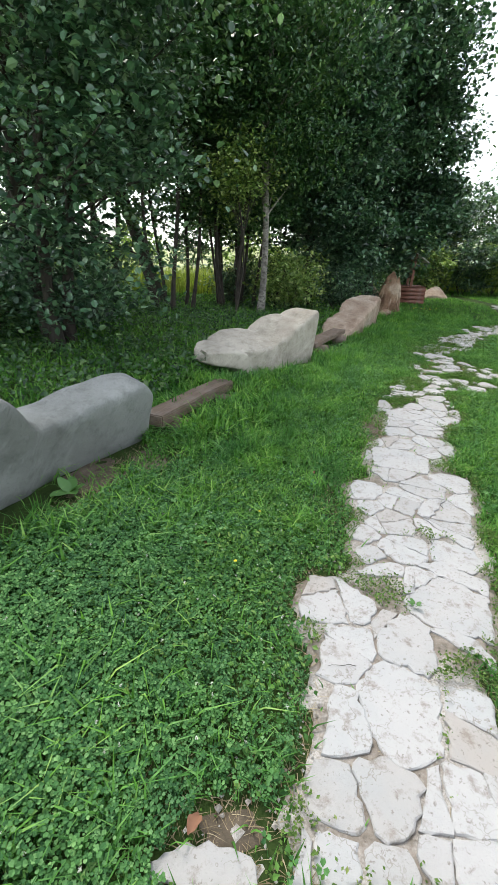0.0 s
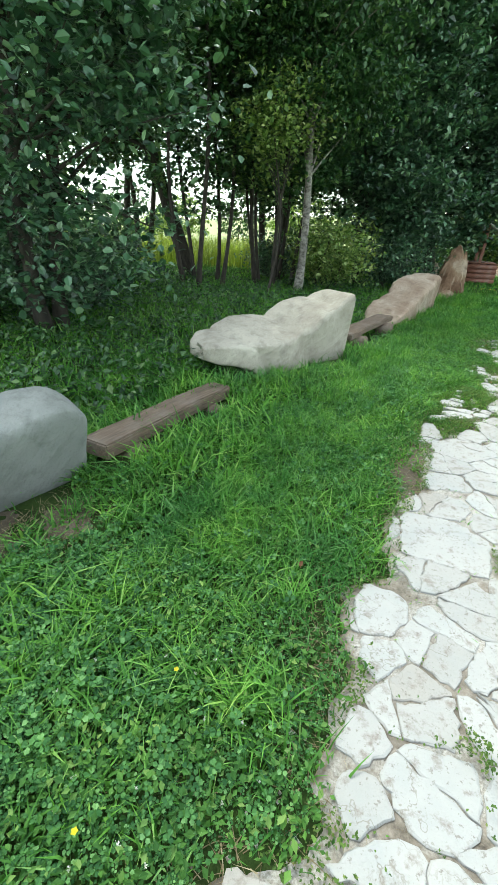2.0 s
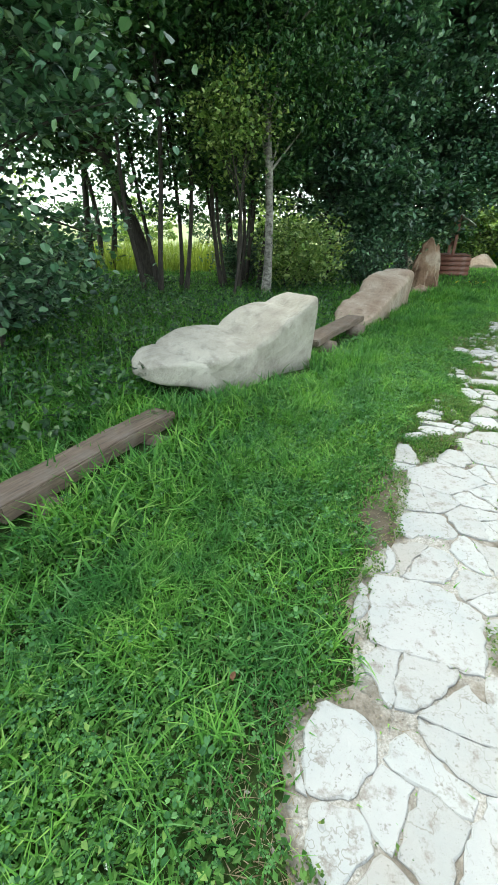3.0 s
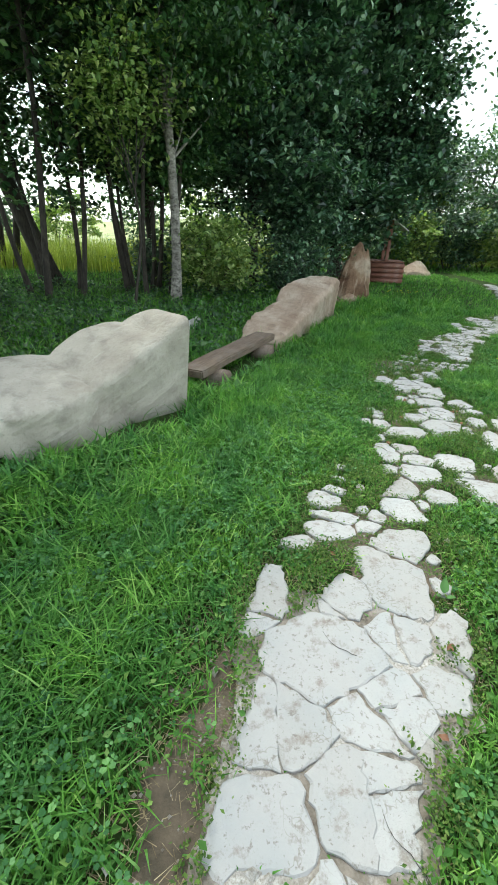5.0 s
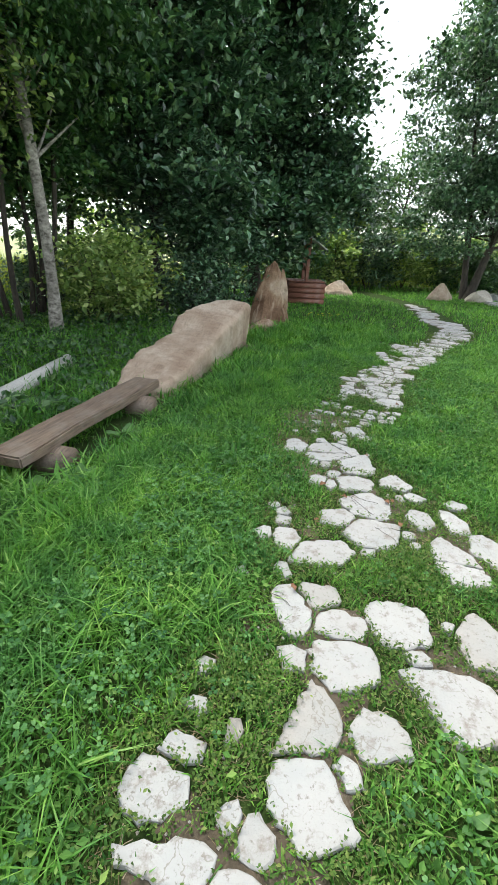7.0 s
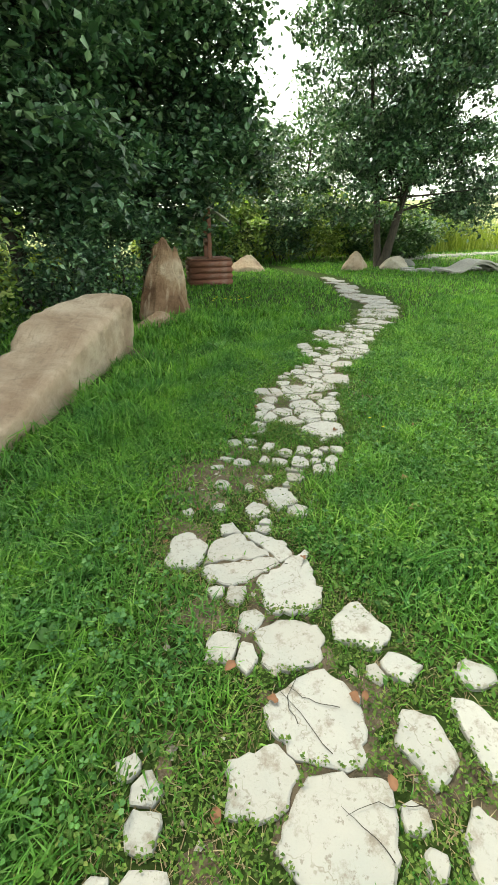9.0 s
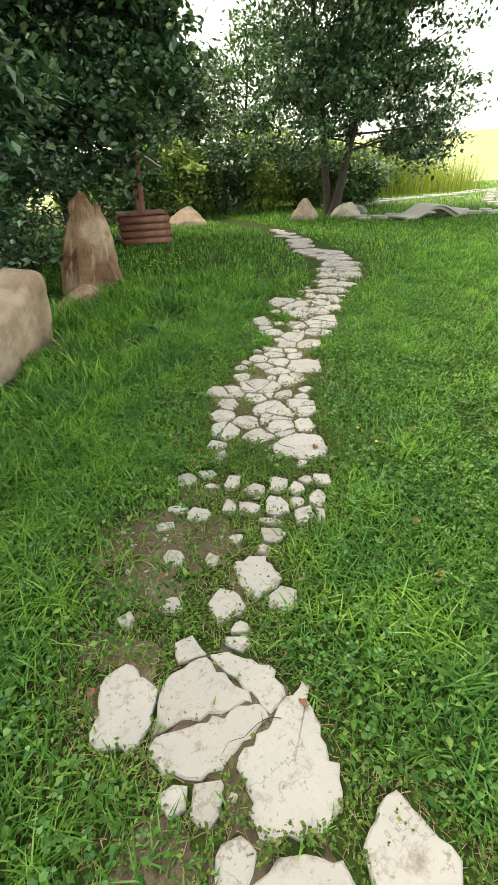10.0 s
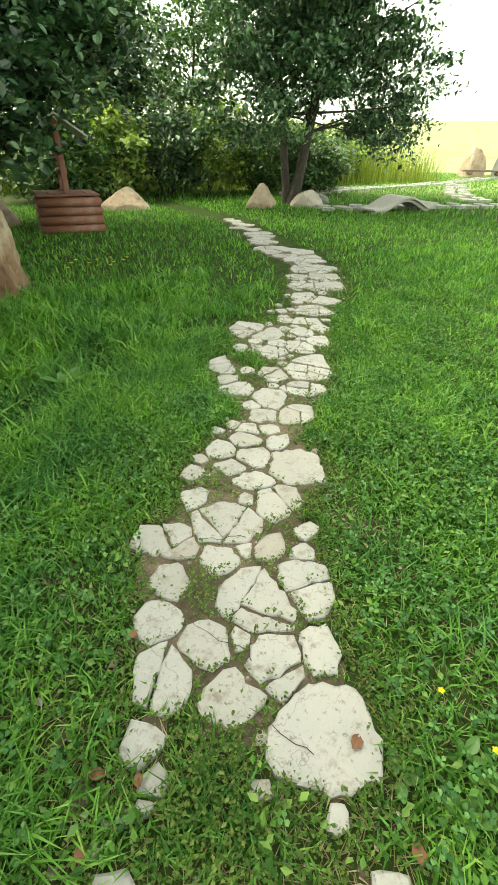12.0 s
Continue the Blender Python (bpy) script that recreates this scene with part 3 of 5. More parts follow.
lay_slabs(
    (4.65, 9.82, 0.13, 0.13, -33),
    (4.86, 9.77, 0.08, 0.16, -33),
    (4.41, 10.08, 0.06, 0.08, -33),
    (4.64, 10.07, 0.08, 0.07, -33),
    (4.84, 10.00, 0.05, 0.07, -33),
    (4.52, 10.26, 0.13, 0.07, -33),
    (4.73, 10.23, 0.15, 0.12, -33),
    (5.05, 10.23, 0.10, 0.10, -33),
    (4.93, 10.32, 0.03, 0.05, -33),
    (4.72, 10.46, 0.06, 0.06, -33),
    (5.04, 10.41, 0.08, 0.06, -33),
    (5.31, 10.42, 0.12, 0.13, -33),
    (5.16, 10.60, 0.10, 0.08, -33),
    (5.05, 10.74, 0.07, 0.07, -33),
    (5.35, 10.63, 0.05, 0.09, -33),
    (5.22, 10.76, 0.10, 0.07, -33),
)
lay_slabs(
    (5.40, 10.78, 0.05, 0.05, -33),
    (5.29, 10.85, 0.07, 0.05, -33),
    (5.66, 10.84, 0.09, 0.10, -33),
    (5.47, 10.94, 0.07, 0.08, -33),
    (5.63, 11.09, 0.10, 0.13, -33),
    (5.93, 11.10, 0.13, 0.09, -33),
    (5.52, 11.35, 0.11, 0.08, -33),
    (5.89, 11.40, 0.09, 0.11, -33),
    (6.17, 11.36, 0.15, 0.20, -33),
    (5.64, 11.74, 0.08, 0.16, -33),
    (6.14, 11.77, 0.11, 0.17, -33),
    (6.41, 11.75, 0.10, 0.13, -33),
    (6.64, 11.75, 0.08, 0.11, -33),
    (6.65, 12.02, 0.10, 0.11, -33),
    (6.36, 12.13, 0.11, 0.15, -33),
    (6.90, 12.00, 0.07, 0.10, -33),
)
lay_slabs(
    (6.27, 12.34, 0.12, 0.17, -33),
    (6.90, 12.24, 0.14, 0.09, -33),
    (7.19, 12.46, 0.18, 0.14, -33),
    (7.53, 12.69, 0.15, 0.14, -33),
    (7.43, 12.94, 0.12, 0.14, -33),
    (8.01, 13.16, 0.13, 0.19, -33),
    (7.75, 13.30, 0.15, 0.14, -33),
    (8.27, 13.54, 0.21, 0.16, -33),
    (7.99, 13.70, 0.12, 0.14, -33),
    (8.51, 13.94, 0.25, 0.22, -33),
)
# smaller, worn stones where the path narrows and fades towards the far trees
for k in np.linspace(0, 1, 15):
    cx, cy = 8.75 + 1.5 * k ** 1.3, 14.3 + 4.8 * k
    for s in range(2 if k < 0.7 else 1):
        SLABS.append((cx + RNG.uniform(-0.3, 0.3) * (1 - 0.6 * k), cy + RNG.uniform(-0.12, 0.12), RNG.uniform(0.1, 0.19), RNG.uniform(0.1, 0.17), -30))

# small stones packed between the slabs
def fill_stones(points, width, count, lo, hi, seed):
    rng = np.random.default_rng(seed)
    pts = np.array(points, float)
    for _ in range(count * 6):
        if count == 0:
            break
        k = rng.uniform(0, len(pts) - 1)
        i = min(int(k), len(pts) - 2)
        c = pts[i] + (pts[i + 1] - pts[i]) * (k - i)
        d = pts[i + 1] - pts[i]
        d /= np.hypot(*d)
        o = rng.uniform(-0.5, 0.5) * width
        x, y, r = c[0] - d[1] * o, c[1] + d[0] * o, rng.uniform(lo, hi)
        if all(math.hypot(x - s[0], y - s[1]) > r + 0.85 * math.sqrt(s[2] * s[3]) for s in SLABS):
            SLABS.append((round(x, 3), round(y, 3), r * rng.uniform(0.8, 1.2), r, rng.uniform(-40, 40)))
            count -= 1


fill_stones([(3.45, 8.2), (3.8, 8.8), (4.2, 9.2)], 0.75, 14, 0.03, 0.06, 1)
fill_stones([(4.2, 9.3), (4.9, 10.3), (5.9, 11.6), (6.7, 12.2), (8.2, 13.5)], 0.6, 44, 0.03, 0.07, 2)
fill_stones([(2.1, 5.0), (2.8, 6.4), (3.5, 8.0)], 1.1, 22, 0.025, 0.05, 3)

# plan grid, 2 cm a cell, to keep the plants off the stones
GRID, GX0, GY0 = 0.02, -3.0, 0.0
NX, NY = 750, 1000
stone_map = np.zeros((NY, NX), np.float32)


def clipped(P, d, lim):
    """The part of a convex outline on the near side of a line: its points p with p . d below lim."""
    out = []
    for k in range(len(P)):
        p, q = P[k], P[(k + 1) % len(P)]
        sp, sq = p @ d - lim, q @ d - lim
        if sp <= 0:
            out.append(p)
        if (sp < 0 < sq) or (sq < 0 < sp):
            out.append(p + (q - p) * sp / (sp - sq))
    return np.array(out)


def roughened(P, rng, step=0.028, amp=0.006):
    """Broken stone edge: each side walks unevenly from corner to corner."""
    out = []
    for k in range(len(P)):
        p, q = P[k], P[(k + 1) % len(P)]
        length = np.hypot(*(q - p))
        n = max(1, min(12, int(length / step)))
        side = np.array([q[1] - p[1], p[0] - q[0]]) / max(length, 1e-6)
        bow = rng.normal(0, 0.02) * length
        for j in range(n):
            f = (j + (rng.uniform(-0.3, 0.3) if j else 0)) / n
            push = bow * math.sin(math.pi * f) + (rng.normal(0, amp) if j else -abs(rng.normal(0, amp)))
            out.append(p + (q - p) * f + side * push)
    return np.array(out)


def area_of(P):
    x, y = P[:, 0], P[:, 1]
    return 0.5 * abs(np.dot(x, np.roll(y, -1)) - np.dot(y, np.roll(x, -1)))


def broken(P, rng, most, gap):
    """Splits a slab along cracks until its pieces are small enough."""
    if len(P) < 3 or area_of(P) < most or rng.uniform() < 0.22:
        return [P]
    c = P.mean(0)
    _, _, axes = np.linalg.svd(P - c)
    a = math.atan2(axes[0, 1], axes[0, 0]) + rng.normal(0, 0.4)
    d = np.array([math.cos(a), math.sin(a)])
    cut = c @ d + rng.normal(0, 0.18) * math.sqrt(area_of(P))
    halves = [clipped(P, d, cut - gap / 2), clipped(P, -d, -cut - gap / 2)]
    return [q for h in halves if len(h) > 2 and area_of(h) > 0.0006 for q in broken(h, rng, most, gap)]


# weedy mounds that have swallowed stones: x, y, radius
MOUNDS = ((1.18, 2.27, 0.13), (0.88, 1.25, 0.08), (0.93, 1.31, 0.09), (1.68, 3.38, 0.11), (1.92, 5.22, 0.17), (2.02, 4.43, 0.07), (2.4, 4.72, 0.09), (2.1, 4.25, 0.12), (2.72, 5.35, 0.12), (3.3, 6.65, 0.2), (3.05, 6.0, 0.15), (3.45, 7.75, 0.15),
          (4.2, 9.35, 0.16), (4.55, 9.95, 0.1), (1.55, 2.35, 0.1), (1.35, 2.0, 0.08), (1.75, 3.1, 0.12), (5.1, 10.1, 0.08), (2.35, 6.15, 0.2))


def edge_left(y):
    return np.interp(y, [0.7, 1.3, 1.8, 2.4, 3.0, 3.3, 3.8, 4.2, 4.4, 4.65, 4.8, 5.4], [0.2, 0.38, 0.36, 0.64, 0.84, 0.96, 1.2, 1.4, 1.5, 1.6, 1.48, 1.6])


def edge_right(y):
    return np.interp(y, [0.7, 1.1, 1.3, 1.85, 2.3, 2.9, 3.75, 4.2, 4.5, 5.0, 5.6], [0.9, 1.03, 1.1, 1.36, 1.5, 1.74, 2.02, 2.02, 2.3, 2.56, 2.8])


def slab_pieces(i):
    """Angular outlines of one slab, cut back where it meets its neighbours and cracked where it is large."""
    x, y, a, b, turn = SLABS[i]
    rng = np.random.default_rng(500 + i)
    tight = y + 0.2 * x < 5.6
    grow = 1.62 if tight else (1.34 if y < 8.4 else 1.12 if y < 9.3 else 1.45)
    corners = rng.integers(5, 8)
    ca = (np.arange(corners) + rng.uniform(-0.3, 0.3, corners)) * 2 * math.pi / corners + rng.uniform(0, 6.28)
    cr = (np.abs(np.cos(ca)) ** 4 + np.abs(np.sin(ca)) ** 4) ** -0.25 * rng.uniform(0.85, 1.12, corners)
    P = np.column_stack([a * grow * cr * np.cos(ca), b * grow * cr * np.sin(ca)])
    t = radians(turn + rng.uniform(-9, 9))
    P = P @ np.array([[math.cos(t), math.sin(t)], [-math.sin(t), math.cos(t)]])
    size = math.sqrt(a * b)
    for j, (x2, y2, a2, b2, _) in enumerate(SLABS):
        d = np.array([x2 - x, y2 - y])
        dist = np.hypot(*d)
        if j == i or dist > 1.2 or dist < 1e-3:
            continue
        size2 = math.sqrt(a2 * b2)
        gap = 0.5 * (rng.uniform(0.004, 0.016) if tight else rng.uniform(0.008, 0.024))
        way = math.atan2(d[1], d[0]) + 0.22 * math.sin(7.0 * (x + x2) + 5.0 * (y + y2))
        lim = max(dist * size / (size + size2) - gap, 0.35 * size)
        P2 = clipped(P, np.array([math.cos(way), math.sin(way)]), lim)
        if len(P2) > 2:
            P = P2
    if tight and x > 0.1:
        for d, lim in ((np.array([0.93, -0.37]), 0.93 * (edge_right(y) - x) + rng.normal(0, 0.025)), (np.array([-0.95, 0.3]), 0.95 * (x - edge_left(y)) + rng.normal(0, 0.03))):
            P = clipped(P, d, lim) if len(P) else P
        if len(P) < 3 or area_of(P) < 0.002:
            return []
    out = []
    for Q in broken(P, rng, 0.05 if tight else (0.085 if y < 9.3 else 0.032), 0.004 if y < 9.3 else 0.008):
        c = Q.mean(0)
        small = math.sqrt(area_of(Q))
        if any(math.hypot(x + c[0] - mx, y + c[1] - my) < 0.75 * mr for mx, my, mr in MOUNDS):
            continue
        out.append((x + c[0], y + c[1], roughened(Q - c, rng, 0.03, min(0.008, 0.035 * small)) if tight else roughened(Q - c, rng, 0.028, min(0.007, 0.035 * small))))
    return out


PIECES = [q for i in range(len(SLABS)) for q in slab_pieces(i)]
yy, xx = np.mgrid[0:NY, 0:NX]
for x, y, P in PIECES:
    lo, hi = P.min(0), P.max(0)
    i0, i1 = int((x + lo[0] - GX0) / GRID), int((x + hi[0] - GX0) / GRID) + 2
    j0, j1 = int((y + lo[1] - GY0) / GRID), int((y + hi[1] - GY0) / GRID) + 2
    i0, i1, j0, j1 = max(i0, 0), min(i1, NX), max(j0, 0), min(j1, NY)
    if i1 <= i0 or j1 <= j0:
        continue
    qx, qy = GX0 + xx[j0:j1, i0:i1] * GRID - x, GY0 + yy[j0:j1, i0:i1] * GRID - y
    ang, rad = np.arctan2(P[:, 1], P[:, 0]), np.hypot(P[:, 0], P[:, 1])
    o = np.argsort(ang)
    lim = np.interp(np.arctan2(qy, qx), ang[o], rad[o], period=2 * math.pi)
    stone_map[j0:j1, i0:i1] = np.maximum(stone_map[j0:j1, i0:i1], np.hypot(qx, qy) < lim)


def blurred(m, r):
    k = np.ones(2 * r + 1) / (2 * r + 1)
    for axis in (0, 1):
        m = np.apply_along_axis(lambda v: np.convolve(v, k, "same"), axis, m)
    return m


near_stone = blurred(stone_map, 7)
path_map = blurred(near_stone, 7)


def on_plan(m, x, y):
    i, j = ((x - GX0) / GRID).astype(int), ((y - GY0) / GRID).astype(int)
    ok = (i >= 0) & (i < NX) & (j >= 0) & (j < NY)
    return np.where(ok, m[np.clip(j, 0, NY - 1), np.clip(i, 0, NX - 1)], 0)


# bare, trodden earth: x, y, reach across, reach along, strength
BARE = [(0.62, 2.75, 0.13, 0.65, 0.5), (0.38, 1.2, 0.06, 0.5, 0.25), (-1.2, 3.0, 0.3, 0.45, 0.9), (-0.85, 3.3, 0.3, 0.3, 0.8), (1.3, 4.2, 0.17, 0.5, 0.95), (1.42, 4.55, 0.13, 0.3, 0.85),
        (1.35, 4.75, 0.14, 0.3, 0.5), (3.15, 8.45, 0.35, 0.4, 0.6), (3.6, 9.1, 0.25, 0.35, 0.6), (3.5, 12.3, 0.25, 0.4, 0.9), (4.4, 8.3, 0.2, 0.2, 0.25),
        (2.1, 9.7, 0.25, 0.25, 0.5), (0.0, 0.75, 0.18, 0.12, 0.8), (1.1, 3.25, 0.1, 0.3, 0.5), (4.05, 10.2, 0.12, 0.3, 0.5), (5.1, 9.2, 0.25, 0.25, 0.3), (2.0, 5.3, 0.12, 0.3, 0.5), (2.45, 6.4, 0.12, 0.35, 0.5), (3.2, 7.9, 0.3, 0.25, 0.6), (3.9, 9.7, 0.15, 0.4, 0.55), (2.95, 7.1, 0.12, 0.12, 0.58), (3.6, 7.0, 0.1, 0.12, 0.7), (3.75, 8.75, 0.3, 0.4, 0.7), (3.45, 8.95, 0.4, 0.45, 0.8), (5.3, 9.9, 0.15, 0.3, 0.5), (3.85, 9.2, 0.3, 0.3, 0.56), (4.4, 9.05, 0.25, 0.2, 0.5), (5.75, 8.9, 0.2, 0.12, 0.5), (2.9, 7.35, 0.12, 0.2, 0.55), (0.60, 1.66, 0.12, 0.1, 0.5), (1.28, 2.19, 0.12, 0.1, 0.5), (0.64, 1.89, 0.12, 0.1, 0.5)]


def bareness(x, y):
    out = np.zeros(len(x))
    for bx, by, rx, ry, s in BARE:
        out = np.maximum(out, s * np.exp(-((x - bx) / rx) ** 2 - ((y - by) / ry) ** 2))
    return out


# beds: pale mortar under the close-laid stretch, gritty soil elsewhere
def bed_sheet(name, material, level, label, step=0.04):
    ex, ey = np.arange(-2.2, 11, step), np.arange(0.1, 20, step)
    EX, EY = np.meshgrid(ex, ey)
    fx, fy = EX.ravel(), EY.ravel()
    wob = fbm(np.column_stack([fx, fy, fx * 0]), 9, 2, 4)
    lev = level(fx, fy) + 0.12 * wob + 0.14 * fbm(np.column_stack([fx, fy, fx * 0]), 26, 5, 3)
    Z = np.clip((lev - 0.5) * 0.09, -0.06, 0.011) - 0.010 + 0.0015 * wob
    ids = np.arange(EX.size).reshape(EX.shape)
    bq = np.stack([ids[:-1, :-1], ids[:-1, 1:], ids[1:, 1:], ids[1:, :-1]], -1).reshape(-1, 4)
    bq = bq[(lev[bq] > 0.3).any(axis=1)]
    used, inv = np.unique(bq, return_inverse=True)
    ob = new(name, raw_mesh(name, np.column_stack([fx, fy, Z])[used], inv.reshape(-1, 4), material, True))
    return tagged(ob, label, "path", kind="structure")


def early(x, y):
    return np.clip((5.75 - y - 0.2 * x) / 0.5, 0, 1)


bed = bed_sheet("path_bed", BED, lambda x, y: np.maximum(on_plan(path_map, x, y) * np.interp(y, [5, 6, 9.4, 10.4], [1.25, 0.85, 0.85, 1.5]) * (1 - early(x, y)), bareness(x, y) * 0.85), "gritty soil bed under the paving stones")
mortar = bed_sheet("mortar_bed", MORTAR, lambda x, y: on_plan(path_map, x, y) * 1.7 * early(x, y), "pale crumbling mortar bed under the paving stones")


# ---- carved boulders and plank benches beside the path ----
loft_rock("boulder", GREY_ROCK, (-2.12, 1.52), (0.51, 0.86), [
    (-0.2, -0.1, 0.6, 0.6, -0.1, 0.75), (0.3, -0.1, 0.78, 0.72, -0.12, 0.7), (0.9, -0.1, 0.85, 0.76, -0.12, 0.62), (1.12, -0.1, 0.84, 0.72, -0.11, 0.58), (1.24, -0.1, 0.72, 0.64, -0.08, 0.55), (1.36, -0.1, 0.50, 0.56, 0.02, 0.52),
    (1.6, -0.1, 0.47, 0.55, 0.05, 0.5), (1.9, -0.1, 0.52, 0.62, 0.02, 0.48), (2.25, -0.1, 0.56, 0.67, 0.0, 0.45), (2.48, -0.1, 0.56, 0.65, 0.02, 0.42), (2.6, -0.1, 0.46, 0.55, 0.08, 0.38)],
    "smooth grey carved boulder with a dip like a seat", 0.012, 1, 7.0, 0.004, 0.0, (0.9, 0.97, 0.99), -0.26)
loft_rock("boulder", PALE_ROCK, (-0.82, 5.72), (0.75, 0.66), [
    (0.34, 0.22, 0.34, 0.38, 0.10, 0.42), (0.42, 0.17, 0.37, 0.43, 0.0, 0.52), (0.66, 0.14, 0.38, 0.48, -0.10, 0.64), (0.86, 0.06, 0.37, 0.53, -0.15, 0.68), (0.98, -0.1, 0.36, 0.57, -0.16, 0.7), (1.25, -0.1, 0.36, 0.57, -0.15, 0.7), (1.5, -0.1, 0.40, 0.58, -0.12, 0.68),
    (1.8, -0.1, 0.50, 0.72, -0.08, 0.66), (2.1, -0.1, 0.64, 0.80, -0.05, 0.62), (2.34, -0.1, 0.78, 0.80, -0.05, 0.56), (2.44, -0.1, 0.83, 0.81, -0.05, 0.52), (2.47, -0.1, 0.84, 0.81, -0.05, 0.52)],
    "pale buff carved boulder with a raised backrest end", 0.022, 2, 9.0, 0.02, 0.075, (0.985, 1.0, 1.0), -0.08)
loft_rock("boulder", BROWN_ROCK, (2.18, 9.72), (0.435, 0.90), [
    (-0.25, -0.1, 0.10, 0.14, 0.2, 0.6), (0.0, -0.1, 0.16, 0.22, 0.03, 0.72), (0.5, -0.1, 0.25, 0.32, 0.0, 0.76), (1.1, -0.1, 0.34, 0.40, 0.0, 0.76), (1.5, -0.1, 0.42, 0.50, 0.0, 0.76),
    (1.8, -0.1, 0.50, 0.68, 0.0, 0.76), (2.5, -0.1, 0.60, 0.72, 0.0, 0.74), (3.1, -0.1, 0.73, 0.72, 0.0, 0.7), (3.3, -0.1, 0.60, 0.55, 0.06, 0.6)],
    "long brown buff carved boulder like a reclining seat", 0.03, 3, 7.0, 0.05, 0.02, (0.88, 0.97, 0.99), -0.06)
def spire_rock(x, y, turn, spires, label, seed):
    """An upright boulder of split stone: angular shafts that taper to leaning tips. spires: foot x, y, breadth, depth, tip x, y, height."""
    rng = np.random.default_rng(seed)
    rock = None
    for fx, fy, bx, by, tx, ty, h in spires:
        V, F = [], []
        corners, sub, rows = 7, 4, 26
        ca = (np.arange(corners) + rng.uniform(-0.3, 0.3, corners)) * 2 * math.pi / corners
        cr = rng.uniform(0.85, 1.1, corners)
        C = np.column_stack([np.cos(ca) * cr, np.sin(ca) * cr])
        ring = np.vstack([C[k] + (C[(k + 1) % corners] - C[k]) * j / sub for k in range(corners) for j in range(sub)])
        n = len(ring)
        for i, k in enumerate(np.linspace(0, 1, rows)):
            w = 0.9 * (1 - k) ** 0.55 * (1 + 0.10 * math.sin(7 * k + fx * 9)) + 0.12
            cut = 0.22 * np.clip(ring[:, 0] * math.cos(seed) + ring[:, 1] * math.sin(seed) - 0.3, 0, 1) * math.sin(3.1 * k)
            q = np.column_stack([fx + (tx - fx) * k ** 1.3 + ring[:, 0] * bx * w * (1 - cut), fy + (ty - fy) * k ** 1.3 + ring[:, 1] * by * w * (1 - cut), np.full(n, -0.1 + (h + 0.1) * k)])
            q[:, :2] += (ring * np.array([bx, by]) * (0.10 * fbm(q, 3.6, seed, 3) + 0.05 * fbm(q, 12, seed + 2, 2))[:, None])
            q[:, 2] += 0.05 * k * ring[:, 0]
            V.append(q)
            if i:
                o = (i - 1) * n
                F += [(o + j, o + (j + 1) % n, o + n + (j + 1) % n, o + n + j) for j in range(n)]
        o = (rows - 1) * n
        V.append(np.array([V[-1].mean(0) + (0, 0, 0.015)]))
        F += [(o + j, o + (j + 1) % n, o + n, o + n) for j in range(n)]
        bm = bmesh.new()
        vs = [bm.verts.new(p) for p in np.vstack(V)]
        for q in F:
            bm.faces.new([vs[k] for k in dict.fromkeys(q)])
        name = "spur" if rock else "boulder"
        ob = new(name, bm_mesh(name, bm, RUST_ROCK, True))
        ob.data.set_sharp_from_angle(angle=radians(28))
        if rock:
            ob.parent = rock
        else:
            rock = ob
    rock.matrix_world = pose(x, y, 0, 0, 0, turn)
    return tagged(rock, label, "boulder", "carved boulders along the path")


spire_rock(4.28, 14.75, -10, ((0.0, 0.0, 0.5, 0.5, 0.06, 0.0, 1.26), (0.3, 0.12, 0.28, 0.36, 0.28, 0.1, 1.12), (-0.15, -0.3, 0.34, 0.3, -0.05, -0.2, 0.7)), "upright rusty brown boulder with two jagged peaks", 6)
round_rock("boulder", RUST_ROCK, 3.98, 13.75, 0.42, 0.34, 0.26, "low reddish brown rock at the upright boulder's foot", 27, 0.2, 60, 9)


def slab_box(name, sx, sy, sz, material, seed=0, bev=0.012, rough=0.004, cuts=10):
    """A sawn plank, its long way along y, edges worn."""
    rng = np.random.default_rng(seed)
    bm = bmesh.new()
    bmesh.ops.create_cube(bm, size=1)
    bmesh.ops.scale(bm, vec=(sx, sy, sz), verts=bm.verts)
    bmesh.ops.subdivide_edges(bm, edges=[e for e in bm.edges if abs((e.verts[0].co - e.verts[1].co).normalized().y) > 0.9], cuts=cuts)
    bmesh.ops.bevel(bm, geom=[e for e in bm.edges if e.calc_face_angle(0) > 0.5], offset=bev, segments=2, affect="EDGES")
    for v in bm.verts:
        k = v.co.y * 3 + seed
        v.co.z += rough * math.sin(k * 2.1) + rng.normal(0, rough * 0.3)
        v.co.x += rough * 1.5 * math.sin(k * 1.3 + 1) + rng.normal(0, rough * 0.3)
    return bm_mesh(name, bm, material, False)


def log_piece(name, radius, length, material, seed=0, sides=20):
    """A round log along x, a little uneven, its ends sawn."""
    rng = np.random.default_rng(seed)
    bm = bmesh.new()
    bmesh.ops.create_cone(bm, cap_ends=True, segments=sides, radius1=radius, radius2=radius * 0.95, depth=length)
    bmesh.ops.bevel(bm, geom=[e for e in bm.edges if e.calc_face_angle(0) > 1], offset=radius * 0.08, segments=2, affect="EDGES")
    bmesh.ops.rotate(bm, matrix=Matrix.Rotation(radians(90), 3, "Y"), verts=bm.verts)
    for v in bm.verts:
        a = math.atan2(v.co.z, v.co.y)
        f = 1 + 0.04 * math.sin(2 * a + seed) + 0.03 * math.sin(3 * a + v.co.x * 4)
        v.co.y *= f
        v.co.z *= f
    return bm_mesh(name, bm, material, True)


